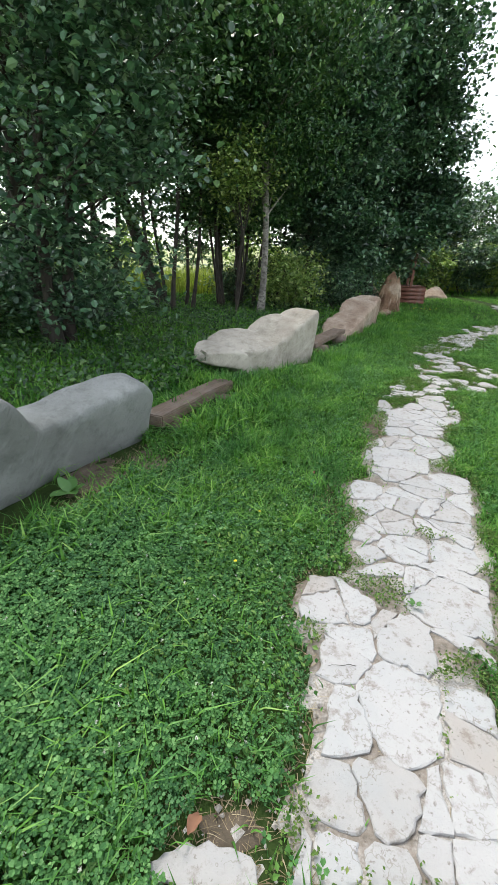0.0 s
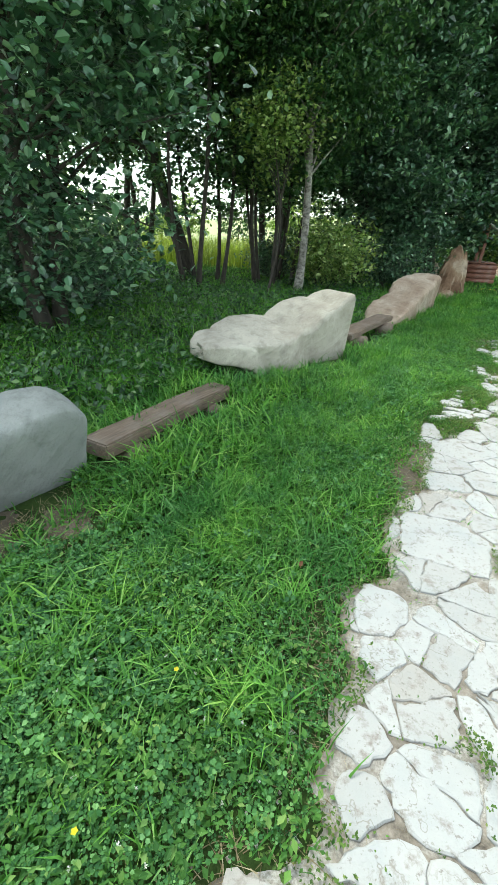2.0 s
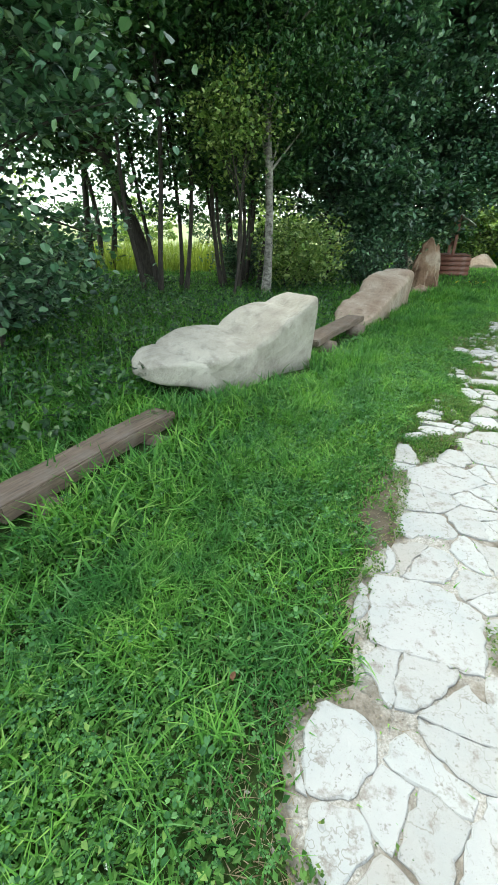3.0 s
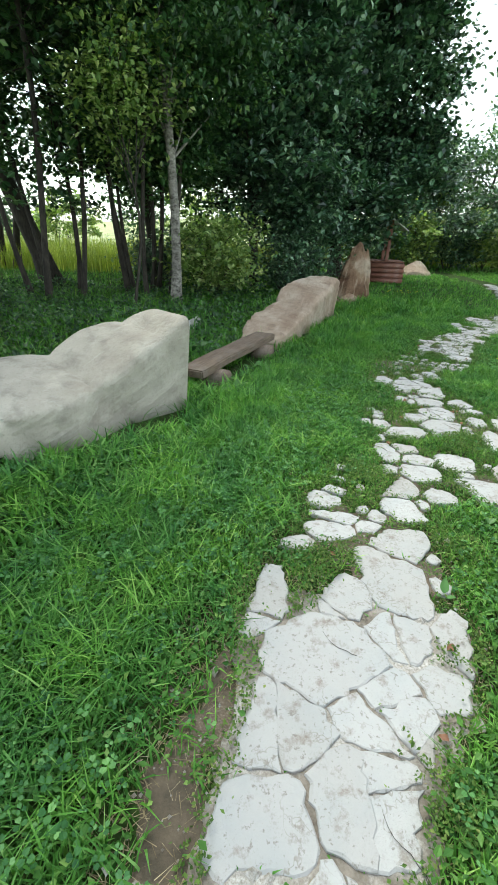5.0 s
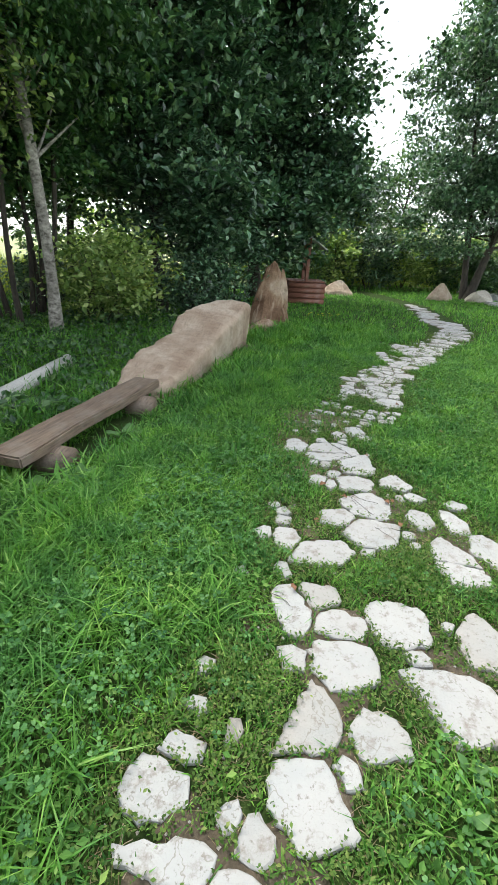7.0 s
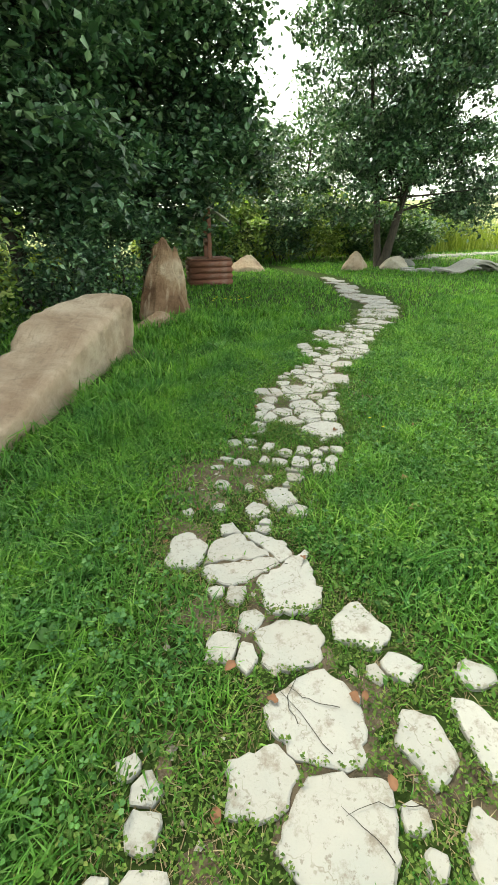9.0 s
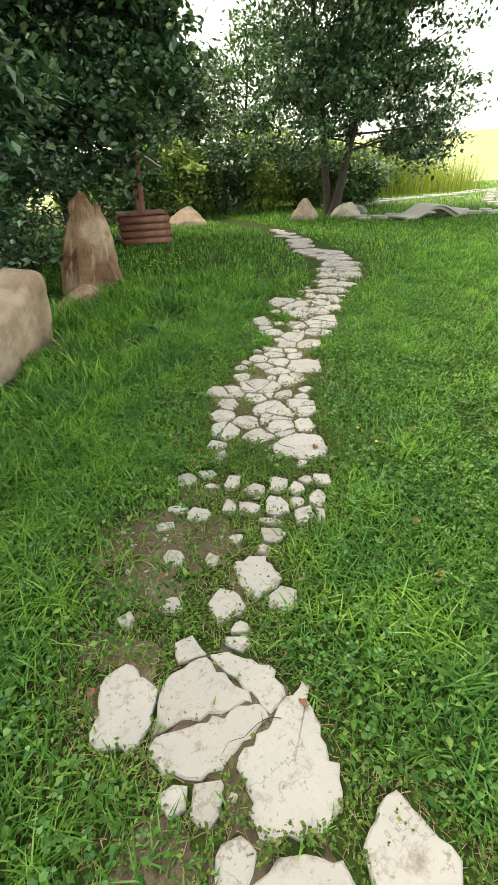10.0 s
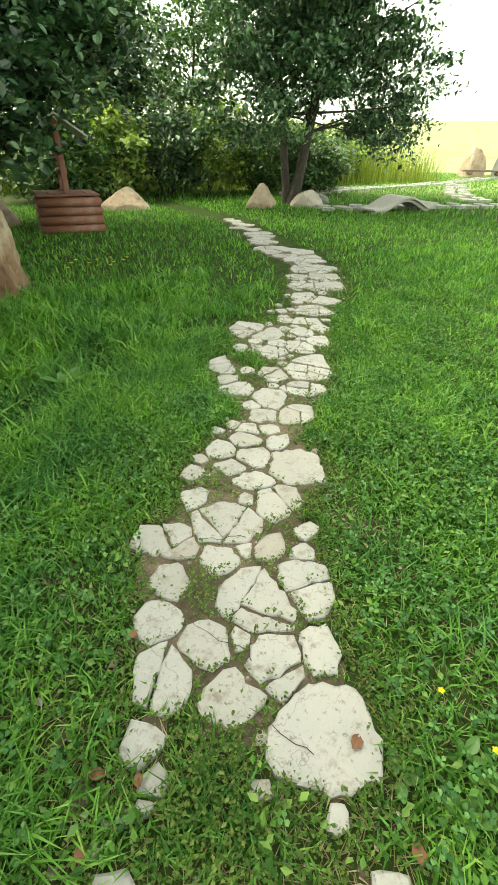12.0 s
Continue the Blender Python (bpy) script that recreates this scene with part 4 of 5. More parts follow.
def bench(x0, y0, z0, x1, y1, z1, width, thick, label, seed):
    """A heavy plank laid on two short logs."""
    a, b = Vector((x0, y0, z0)), Vector((x1, y1, z1))
    d = b - a
    turn = math.degrees(math.atan2(-d.x, d.y))
    tip = math.degrees(math.atan2(d.z, math.hypot(d.x, d.y)))
    mid = (a + b) / 2
    root = base_at("bench", pose(mid.x, mid.y, 0, 0, 0, turn), label, "bench", "plank benches between the boulders")
    seat = part("seat", slab_box("seat", width, d.length, thick, PLANK_WOOD, seed), root)
    seat.matrix_local = pose(0, 0, mid.z - thick / 2, tip, 0, 0)
    for k in (-0.33, 0.3):
        zt = mid.z - thick + k * d.length * math.sin(radians(tip)) + 0.02
        r = 0.12
        log = part("log_support", log_piece("log_support", r, width * 1.15, PLANK_WOOD, seed + 3), root, "round sawn log under the plank")
        log.matrix_local = pose(0.1, k * d.length, zt - r, 0, 0, 4)
    return root


bench(-0.98, 3.98, 0.165, -0.36, 5.55, 0.125, 0.25, 0.12, "low weathered brown plank bench sunk in the grass", 3)
bench(1.0, 7.86, 0.22, 1.88, 9.68, 0.22, 0.29, 0.085, "low weathered brown plank bench on round logs", 8)

fallen = new("fallen_log", log_piece("fallen_log", 0.085, 1.75, GREY_WOOD, 5))
fallen.matrix_world = pose(0.62, 10.1, 0.09, 0, 0, 77)
tagged(fallen, "pale grey fallen log lying in tall grass", "log")


# ---- the well ----
def well(x, y, turn):
    root = base_at("well", pose(x, y, 0, 0, 0, turn), "small log well with a brown plank lid and gabled roof", "well")
    w = 0.52
    n = 4
    r = 0.082
    for i in range(n):
        z = r * 0.9 + i * 0.155
        for s, (ox, oy, a) in enumerate(((0, -w, 0), (0, w, 0), (-w, 0, 90), (w, 0, 90))):
            log = part("log", log_piece("log", r, 2 * w + (0.1 if s < 2 else 0.0), LOG_WOOD, i * 4 + s), root)
            log.matrix_local = pose(ox, oy, z + (0.0 if s < 2 else 0.004), 0, 0, a)
    for i in range(5):
        b = part("lid_board", slab_box("lid_board", 0.222, 1.16, 0.03, LOG_WOOD, i, 0.005, 0.002, 2), root)
        b.matrix_local = pose(-0.46 + 0.23 * i, 0, n * 0.155 + 0.035, 0, 0, 0)
    for s in (-1, 1):
        post = part("post", slab_box("post", 0.1, 1.2, 0.1, LOG_WOOD, 20 + s, 0.01, 0.002, 3), root)
        post.matrix_local = pose(0, s * 0.42, n * 0.155 + 0.05 + 0.6, 90, 0, 0)
    roller = part("roller", log_piece("roller", 0.07, 0.86, LOG_WOOD, 30), root, "round winding roller")
    roller.matrix_local = pose(0, 0, 1.02, 0, 0, 90)
    for s in (-1, 1):
        roof = part("roof", slab_box("roof", 0.62, 1.25, 0.03, GREY_WOOD, 40 + s, 0.005, 0.002, 3), root, "grey weathered roof board")
        roof.matrix_local = pose(s * 0.25, 0, 1.74, 0, s * 33, 0)
    return root


well(6.43, 19.2, -8)

# ---- boulders at the far side of the lawn ----
round_rock("boulder", BROWN_ROCK, 8.75, 22.2, 0.72, 0.6, 0.52, "low brown pointed boulder on the lawn's edge", 11, 0.55, 10)
round_rock("boulder", BROWN_ROCK, 5.3, 20.6, 0.65, 0.5, 0.5, "low brown boulder behind the log well", 12, 0.5, 40)
round_rock("boulder", BROWN_ROCK, 12.55, 21.1, 0.62, 0.46, 0.62, "pointed brown boulder beside the twin trunks", 13, 0.6, 20)
round_rock("boulder", PALE_ROCK, 13.9, 20.6, 0.56, 0.4, 0.44, "blocky pale boulder beside the twin trunks", 14, 0.12, -30, 9)
round_rock("boulder", GREY_ROCK, 15.0, 21.3, 0.4, 0.35, 0.25, "small low grey boulder in shade", 15, 0.3, 0)
round_rock("boulder", BROWN_ROCK, 37.6, 30.8, 1.3, 1.0, 1.9, "tall grey-brown boulder behind the far bench", 16, 0.12, 15)
round_rock("boulder", GREY_ROCK, 39.7, 29.4, 1.0, 0.9, 1.6, "tall grey-brown boulder behind the far bench", 17, 0.3, 40)
round_rock("boulder", BROWN_ROCK, 30.5, 31.0, 1.4, 0.8, 0.55, "low brown boulder in far grass", 18, 0.4, 0)
round_rock("boulder", GREY_ROCK, 28.0, 29.5, 1.2, 0.7, 0.4, "low grey boulder in far grass", 19, 0.4, 30)
bench(35.6, 30.1, 0.5, 37.9, 28.2, 0.5, 0.5, 0.1, "low brown plank bench before tall boulders", 12)


def wavy_lounger(x, y, turn):
    """A low wavy deck: boards bent in one long curve."""
    root = base_at("wavy_lounger", pose(x, y, 0, 0, 0, turn), "low wavy grey wooden lounger on the lawn", "lounger")
    n, length, width, thick = 26, 2.3, 0.85, 0.045
    k = np.linspace(0, 1, n)
    z = 0.07 + 0.30 * np.clip(np.sin((k - 0.12) * 2.1 * math.pi * 0.62), 0, 1) ** 1.5 * (k < 0.92) + 0.12 * (k >= 0.92)
    z = np.convolve(np.pad(z, 1, mode="edge"), [0.25, 0.5, 0.25], "valid")
    xs = (k - 0.5) * length
    for i in range(6):
        y0, y1 = -width / 2 + i * width / 6 + 0.004, -width / 2 + (i + 1) * width / 6 - 0.004
        V = np.vstack([np.column_stack([xs, np.full(n, yv), z + dz]) for yv, dz in ((y0, 0), (y1, 0), (y1, thick), (y0, thick))])
        F = []
        for a in range(n - 1):
            for b in range(4):
                c = (b + 1) % 4
                F.append((b * n + a, c * n + a, c * n + a + 1, b * n + a + 1))
        F += [(0, 3 * n, 2 * n, n), (n - 1, 2 * n - 1, 3 * n - 1, 4 * n - 1)]
        part("board", raw_mesh("board", V, np.array(F), GREY_WOOD), root)
    for s in (-1, 1):
        V = np.vstack([np.column_stack([xs, np.full(n, s * 0.3 + d), zz]) for d in (-0.03, 0.03) for zz in (np.maximum(z - 0.09, -0.02), z)])
        F = [(a, a + 1, n + a + 1, n + a) for a in range(n - 1)] + [(2 * n + a, 3 * n + a, 3 * n + a + 1, 2 * n + a + 1) for a in range(n - 1)] + [(n + a, n + a + 1, 3 * n + a + 1, 3 * n + a) for a in range(n - 1)]
        part("side_rail", raw_mesh("side_rail", V, np.array(F), GREY_WOOD), root)
    return root


wavy_lounger(15.45, 18.4, -8)


# ---- paved strips on the far side of the lawn ----
def far_strip(points, width, across, seed, label):
    rng = np.random.default_rng(seed)
    pts = np.array(points, float)
    root = base_at("stone_path", pose(*pts[0], 0), label, "path", kind="structure")
    seg = np.hypot(*np.diff(pts, axis=0).T)
    total = seg.sum()
    cum = np.concatenate([[0], np.cumsum(seg)])
    size = width / across
    for u in np.arange(0, total, size * 1.25):
        cx, cy = np.interp(u, cum, pts[:, 0]), np.interp(u, cum, pts[:, 1])
        k = min(np.searchsorted(cum, u, side="right") - 1, len(seg) - 1)
        d = (pts[k + 1] - pts[k]) / seg[k]
        for j in range(across):
            o = (j + 0.5) * size - width / 2
            n = 9
            th = np.linspace(0, 2 * math.pi, n, endpoint=False)
            r = rng.uniform(0.8, 1.1, n)
            q = np.column_stack([np.cos(th) * r * size * 0.62, np.sin(th) * r * size * 0.52])
            q = q @ np.array([[d[0], d[1]], [-d[1], d[0]]])
            px, py = cx - d[1] * o + rng.normal(0, 0.04) - pts[0, 0], cy + d[0] * o + rng.normal(0, 0.04) - pts[0, 1]
            top = 0.05 + rng.uniform(0, 0.05)
            V = np.vstack([np.column_stack([q, np.full(n, -0.03)]), np.column_stack([q * 0.95, np.full(n, top)]), [[0, 0, top + 0.004]]])
            F = []
            for a in range(n):
                b = (a + 1) % n
                F += [(a, b, n + b), (a, n + b, n + a), (n + a, n + b, 2 * n)]
            ob = part("paving_stone", raw_mesh("paving_stone", V, np.array(F), SLAB), root)
            ob.location = (px, py, 0)
    return root


far_strip([(15.8, 24.0), (19.2, 24.8), (24, 25.5), (29.6, 26.6), (38, 29.2)], 1.1, 2, 1, "pale stone path along the far lawn")
far_strip([(13.9, 19.7), (15.2, 19.3), (17.9, 18.6), (20.5, 17.2)], 0.8, 2, 2, "pale stone path behind the wavy lounger")
far_strip([(20.6, 19.2), (22.4, 21.2), (28.0, 25.2)], 1.0, 2, 3, "pale stone path joining two far paths")


# ---- trees: the belt beside the path, then the far side ----
tree("tree", -3.3, 7.6, 9.0, 0.12, [(0, 0, 5.0, 2.6, 2.6, 2.6), (0.9, -0.6, 2.9, 1.5, 1.4, 1.3), (-1.2, 0.3, 1.3, 1.6, 1.4, 0.9), (0.5, -0.5, 1.3, 1.3, 1.0, 0.8)], 330, 125, 0.105, LEAF_DARK, "dense dark green leafy tree at the wood's edge", seed=3, stems=3, spread=0.35, clump=0.42, round_leaf=True)
tree("tree", -6.0, 11.0, 9.5, 0.14, [(0, 0, 5.4, 2.6, 2.4, 3.2), (0.4, -1.2, 1.2, 1.8, 1.4, 0.8)], 60, 90, 0.15, LEAF_DARK, "dense dark green leafy tree in the wood", seed=4, stems=2, spread=0.4, clump=0.45)
tree("tree", -2.4, 13.6, 10.5, 0.065, [(0, 0, 6.6, 2.0, 2.0, 3.4), (0.2, 0.4, 3.0, 2.0, 1.4, 1.4)], 280, 80, 0.16, LEAF_MID, "slim multi-stemmed tree with airy green crown", seed=5, stems=5, spread=0.75, bare=0.5, clump=0.5)
tree("tree", -0.9, 15.2, 10.0, 0.055, [(0, 0, 6.4, 1.8, 1.6, 3.2), (0.2, 0.4, 3.0, 1.7, 1.3, 1.4)], 230, 80, 0.16, LEAF_MID, "slim multi-stemmed tree with airy green crown", seed=6, stems=4, spread=0.6, bare=0.5, clump=0.5)
tree("birch_tree", 0.1, 13.3, 10.5, 0.10, [(0.1, 0, 6.6, 1.9, 1.8, 3.6), (0.3, -0.3, 4.2, 1.3, 1.1, 0.9)], 240, 85, 0.12, LEAF_MID, "birch with pale trunk and fine green leaves", BIRCH_BARK, 7, (0.35, 0), bare=0.35, droop=0.5, clump=0.42, category="birch")
tree("tree", -0.5, 14.3, 9.5, 0.06, [(0.3, 0, 6.2, 1.8, 1.5, 3.2), (0, 0.2, 3.3, 1.5, 1.2, 0.9)], 150, 80, 0.14, LEAF_MID, "slim dark multi-stemmed tree beside the birch", seed=41, stems=4, spread=0.7, bare=0.4, clump=0.45)
# Small added tree: its pale leaves stand for a sunlit patch beside the birch.
tree("tree", -0.45, 12.5, 5.0, 0.03, [(0, 0, 3.5, 0.8, 0.7, 1.1)], 45, 60, 0.11, LEAF_SUN, "added young tree before the birch, pale leaves standing for sunlit ones", seed=18, bare=0.4, clump=0.35)
tree("tree", 1.9, 16.8, 10.5, 0.13, [(0, 0, 5.6, 2.4, 2.2, 4.2), (0.6, -0.8, 2.6, 1.8, 1.3, 1.4)], 380, 95, 0.18, LEAF_DARK, "dense dark green tree behind the boulders", seed=8, stems=2, spread=0.4, clump=0.45)
tree("tree", 5.0, 20.4, 12.0, 0.22, [(-0.7, 0, 6.0, 2.9, 2.9, 5.0), (1.2, -1.3, 3.0, 1.4, 0.8, 1.0), (1.4, -1.9, 2.55, 1.1, 0.5, 0.6), (0.3, -1.7, 2.0, 1.0, 0.6, 1.0), (1.9, -0.6, 3.4, 1.6, 1.3, 1.6), (1.5, -0.5, 5.6, 1.5, 1.6, 2.4), (-0.8, -1.4, 2.4, 2.0, 1.4, 1.7), (0.3, -1.0, 8.5, 2.3, 2.3, 3.3)], 780, 100, 0.17, LEAF_DARK, "large dense dark green tree over the well", seed=9, bare=0.12, clump=0.5, round_leaf=True)
tree("tree", -3.3, 15.8, 10.0, 0.24, [(-2.6, 0, 6.4, 2.8, 2.4, 3.6)], 220, 80, 0.19, LEAF_MID, "leaning tree deep in the wood", seed=10, lean=(-4.5, 0.5), bare=0.4, clump=0.55)
tree("tree", -1.0, 20.5, 11.0, 0.14, [(0, 0, 6.8, 3.0, 2.4, 3.8), (0.5, 0, 3.4, 2.2, 1.6, 1.2)], 260, 80, 0.2, LEAF_DARK, "leafy tree deep in the wood", seed=16, stems=3, spread=0.6, bare=0.35, clump=0.55)
tree("tree", -6.5, 20.0, 10.0, 0.14, [(0, 0, 6.6, 3.0, 2.4, 3.2)], 170, 80, 0.2, LEAF_MID, "leafy tree deep in the wood", seed=17, stems=3, spread=0.6, bare=0.35, clump=0.55)
tree("tree", -10.0, 14.0, 11.0, 0.15, [(0, 0, 5.6, 3.2, 3.0, 4.6)], 60, 80, 0.2, LEAF_DARK, "leafy tree deep in the wood", seed=11, stems=2, spread=0.5, bare=0.3, clump=0.6)
tree("tree", 13.9, 21.5, 11.5, 0.155, [(0.3, 0, 6.2, 3.8, 3.8, 4.2), (-1.6, -1.0, 3.4, 2.0, 1.7, 1.5), (2.9, -1.0, 3.0, 1.9, 1.6, 1.5), (0.5, -1.5, 3.9, 2.4, 1.2, 1.1), (-2.2, -0.6, 2.2, 1.3, 1.2, 1.2), (2.9, -0.8, 2.1, 1.3, 1.2, 1.1), (1.3, 0.5, 9.2, 2.6, 2.8, 2.6)], 540, 135, 0.155, LEAF_DARK, "broad tree with twin dark trunks and drooping leaves", seed=12, stems=2, spread=0.75, bare=0.22, droop=0.45, clump=0.40, vee=True)
tree("tree", 10.4, 28.5, 6.6, 0.12, [(0, 0, 3.8, 2.3, 2.2, 2.7)], 200, 65, 0.21, LEAF_DARK, "leafy tree behind the lawn", seed=13, bare=0.2, clump=0.5)
tree("tree", 6.6, 31.0, 9.0, 0.12, [(0, 0, 4.8, 2.8, 2.8, 4.0)], 180, 60, 0.22, LEAF_MID, "leafy tree behind the lawn", seed=14, bare=0.2, clump=0.6)
tree("tree", 16.5, 33.0, 8.0, 0.12, [(0, 0, 4.2, 2.8, 2.6, 3.4)], 150, 60, 0.22, LEAF_MID, "leafy tree behind the lawn", seed=15, bare=0.2, clump=0.55)


def shrub(x, y, r, h, mat, label, seed, clumps=60, per=60, leaf=0.1):
    return tree("shrub", x, y, h * 0.9, 0.03, [(0, 0, h * 0.5, r, r, h * 0.5)], clumps, per, leaf, mat, label, seed=seed, stems=4, spread=0.3, bare=0.1, clump=0.36, category="shrub")


for i, (sx_, sy_, sr, sh) in enumerate(((-6.8, 9.5, 1.3, 1.4), (-4.3, 11.2, 1.2, 1.6), (-7.5, 13.5, 1.5, 2.3), (-8.5, 17.5, 1.5, 2.0), (0.6, 18.6, 1.3, 1.8), (-0.7, 16.3, 0.8, 1.2))):
    shrub(sx_, sy_, sr, sh, (LEAF_SUN, LEAF_MID, LEAF_DARK)[i % 3], "leafy shrub among the trees", 50 + i, 55, 50, 0.11)
shrub(0.95, 14.1, 0.9, 1.9, LEAF_SUN, "light green hazel shrub, sunlight put into its leaf colour", 21, 55, 70, 0.12)
shrub(-3.6, 9.2, 1.0, 1.5, LEAF_DARK, "dark leafy shrub in shade", 22, 60, 60, 0.1)
shrub(-5.0, 8.2, 1.3, 1.2, LEAF_MID, "leafy shrub in shade", 23, 70, 60, 0.1)
shrub(3.5, 17.2, 1.2, 2.3, LEAF_DARK, "dark leafy shrub behind the upright boulder", 25, 80, 60, 0.12)
shrub(2.8, 15.2, 0.9, 1.5, LEAF_DARK, "dark leafy shrub behind the boulder", 24, 60, 60, 0.1)
for i, (sx_, sy_, sr, sh) in enumerate(((7.6, 24.6, 1.5, 2.0), (9.3, 25.4, 1.7, 3.0), (11.4, 25.6, 1.8, 2.6), (13.4, 26.0, 1.9, 2.8), (15.6, 25.8, 1.8, 2.6), (17.8, 27.0, 1.8, 2.4), (20.0, 28.0, 1.9, 2.4), (22.5, 29.5, 2.0, 2.6), (17.4, 24.4, 1.2, 1.5), (10.4, 28.0, 1.8, 3.8), (25.5, 31.0, 2.0, 2.6))):
    shrub(sx_, sy_, sr, sh, (LEAF_MID, LEAF_SUN, LEAF_DARK, LEAF_SUN)[i % 4], "leafy shrub behind the far lawn", 30 + i, 75, 55, 0.19)
for i, (sx_, sy_, sr, sh) in enumerate(((-16, 29, 2.6, 4.5), (-11.5, 31, 2.4, 3.6), (-7.5, 28.5, 2.0, 3.0), (-4.0, 32, 2.6, 4.8), (-0.5, 29, 2.2, 3.4), (3.2, 30.5, 2.4, 4.2))):
    shrub(sx_, sy_, sr, sh, LEAF_MID if i % 2 else LEAF_SUN, "leafy shrub in the meadow behind the wood", 70 + i, 60, 40, 0.24)


# ---- grass, clover and weeds ----
ROCKS = [(-1.6, 2.8, 0.55), (-1.9, 2.2, 0.5), (-1.3, 3.4, 0.4), (0.1, 6.8, 0.55), (0.5, 7.2, 0.55), (-0.3, 6.4, 0.4), (2.2, 10.6, 0.55), (2.6, 11.4, 0.55), (2.95, 12.3, 0.55), (3.9, 14.4, 0.5), (4.2, 15, 0.4), (6.43, 19.2, 0.6)]


def free_of_rocks(x, y):
    ok = np.ones(len(x), bool)
    for rx, ry, r in ROCKS:
        ok &= np.hypot(x - rx, y - ry) > r
    # trodden strips along the benches
    for (x0, y0), (x1, y1) in (((-0.86, 3.95), (-0.3, 5.3)), ((1.2, 7.9), (1.95, 9.5))):
        k = np.clip(((x - x0) * (x1 - x0) + (y - y0) * (y1 - y0)) / ((x1 - x0) ** 2 + (y1 - y0) ** 2), 0, 1)
        ok &= np.hypot(x - x0 - k * (x1 - x0), y - y0 - k * (y1 - y0)) > 0.14
    return ok


def path_x(y):
    return np.interp(y, [0, 2, 4, 5.5, 7, 8.5, 10, 11.5, 13, 15, 19], [0.7, 1.0, 1.7, 2.3, 3.0, 3.6, 4.6, 5.9, 7.6, 8.9, 10.2])


def blades(x, y, h, w, rng, bend=0.6, segs=2):
    """Curved tapering blades of grass as triangles."""
    n = len(x)
    yaw = rng.uniform(0, 2 * math.pi, n)
    dx, dy = np.cos(yaw), np.sin(yaw)
    lean = np.abs(rng.normal(bend, 0.35, n)) * h
    z0 = np.full(n, -0.012) + np.clip(ground_height(x, y) + 0.012, 0, None)
    rows = []
    for k in np.linspace(0, 1, segs + 1):
        cx, cy, cz = x + dx * lean * k ** 1.8, y + dy * lean * k ** 1.8, z0 + h * (k - 0.28 * k ** 2.5 * np.clip(lean / h, 0, 1.5))
        ww = w * (1 - k) ** 0.7 * 0.5
        if k < 1:
            rows += [np.column_stack([cx - dy * ww, cy + dx * ww, cz]), np.column_stack([cx + dy * ww, cy - dx * ww, cz])]
        else:
            rows.append(np.column_stack([cx, cy, cz]))
    V = np.stack(rows, 1)
    per = V.shape[1]
    tri = []
    for s in range(segs - 1):
        a = 2 * s
        tri += [(a, a + 1, a + 3), (a, a + 3, a + 2)]
    a = 2 * (segs - 1)
    tri.append((a, a + 1, a + 2))
    F = (np.arange(n)[:, None, None] * per + np.array(tri)[None]).reshape(-1, 3)
    return V.reshape(-1, 3), F


def scatter(n, x0, x1, y0, y1, rng):
    return rng.uniform(x0, x1, n), rng.uniform(y0, y1, n)


def clover(x, y, h, r, rng):
    """Three folded leaflets on top of a thin stalk."""
    n = len(x)
    V, F = [], []
    tilt = rng.normal(0, 0.25, (n, 2))
    yaw = rng.uniform(0, 6.28, n)
    top = np.column_stack([x + rng.normal(0, 0.01, n), y + rng.normal(0, 0.01, n), h])
    for k in range(3):
        a = yaw + k * 2.094
        d = np.column_stack([np.cos(a), np.sin(a), np.cos(a) * tilt[:, 0] + np.sin(a) * tilt[:, 1] + 0.1])
        s = np.column_stack([-np.sin(a), np.cos(a), -np.sin(a) * tilt[:, 0] + np.cos(a) * tilt[:, 1]])
        rr = r[:, None]
        up = np.array([0, 0, 1.0]) * rr * 0.22
        ring = [top + d * rr * 0.08, top + d * rr * 0.55 + s * rr * 0.48 + up, top + d * rr * 1.05 + s * rr * 0.3 + up * 0.4, top + d * rr * 0.98, top + d * rr * 1.05 - s * rr * 0.3 + up * 0.4, top + d * rr * 0.55 - s * rr * 0.48 + up]
        V.append(np.stack(ring, 1))
    V = np.concatenate(V, 1)
    stalk = np.stack([np.column_stack([x - 0.0015, y, np.full(n, -0.01)]), np.column_stack([x + 0.0015, y, np.full(n, -0.01)]), top], 1)
    V = np.concatenate([V, stalk], 1)
    tri = []
    for k in range(3):
        o = 6 * k
        tri += [(o, o + 1, o + 3), (o + 1, o + 2, o + 3), (o, o + 3, o + 5), (o + 5, o + 3, o + 4)]
    tri.append((18, 19, 20))
    F = (np.arange(n)[:, None, None] * 21 + np.array(tri)[None]).reshape(-1, 3)
    return V.reshape(-1, 3), F


rng = np.random.default_rng(11)


def stuff(name, VF, mat, label, category):
    ob = new(name, raw_mesh(name, *VF, mat))
    return tagged(ob, label, category, kind="stuff")


def lawn(n, y0, y1, near, far):
    """Points beside the path, thickest close to it."""
    y = rng.uniform(y0, y1, n)
    off = rng.uniform(near, far, n) * np.where(rng.uniform(size=n) < 0.5, -1, 1)
    return path_x(y) + off, y


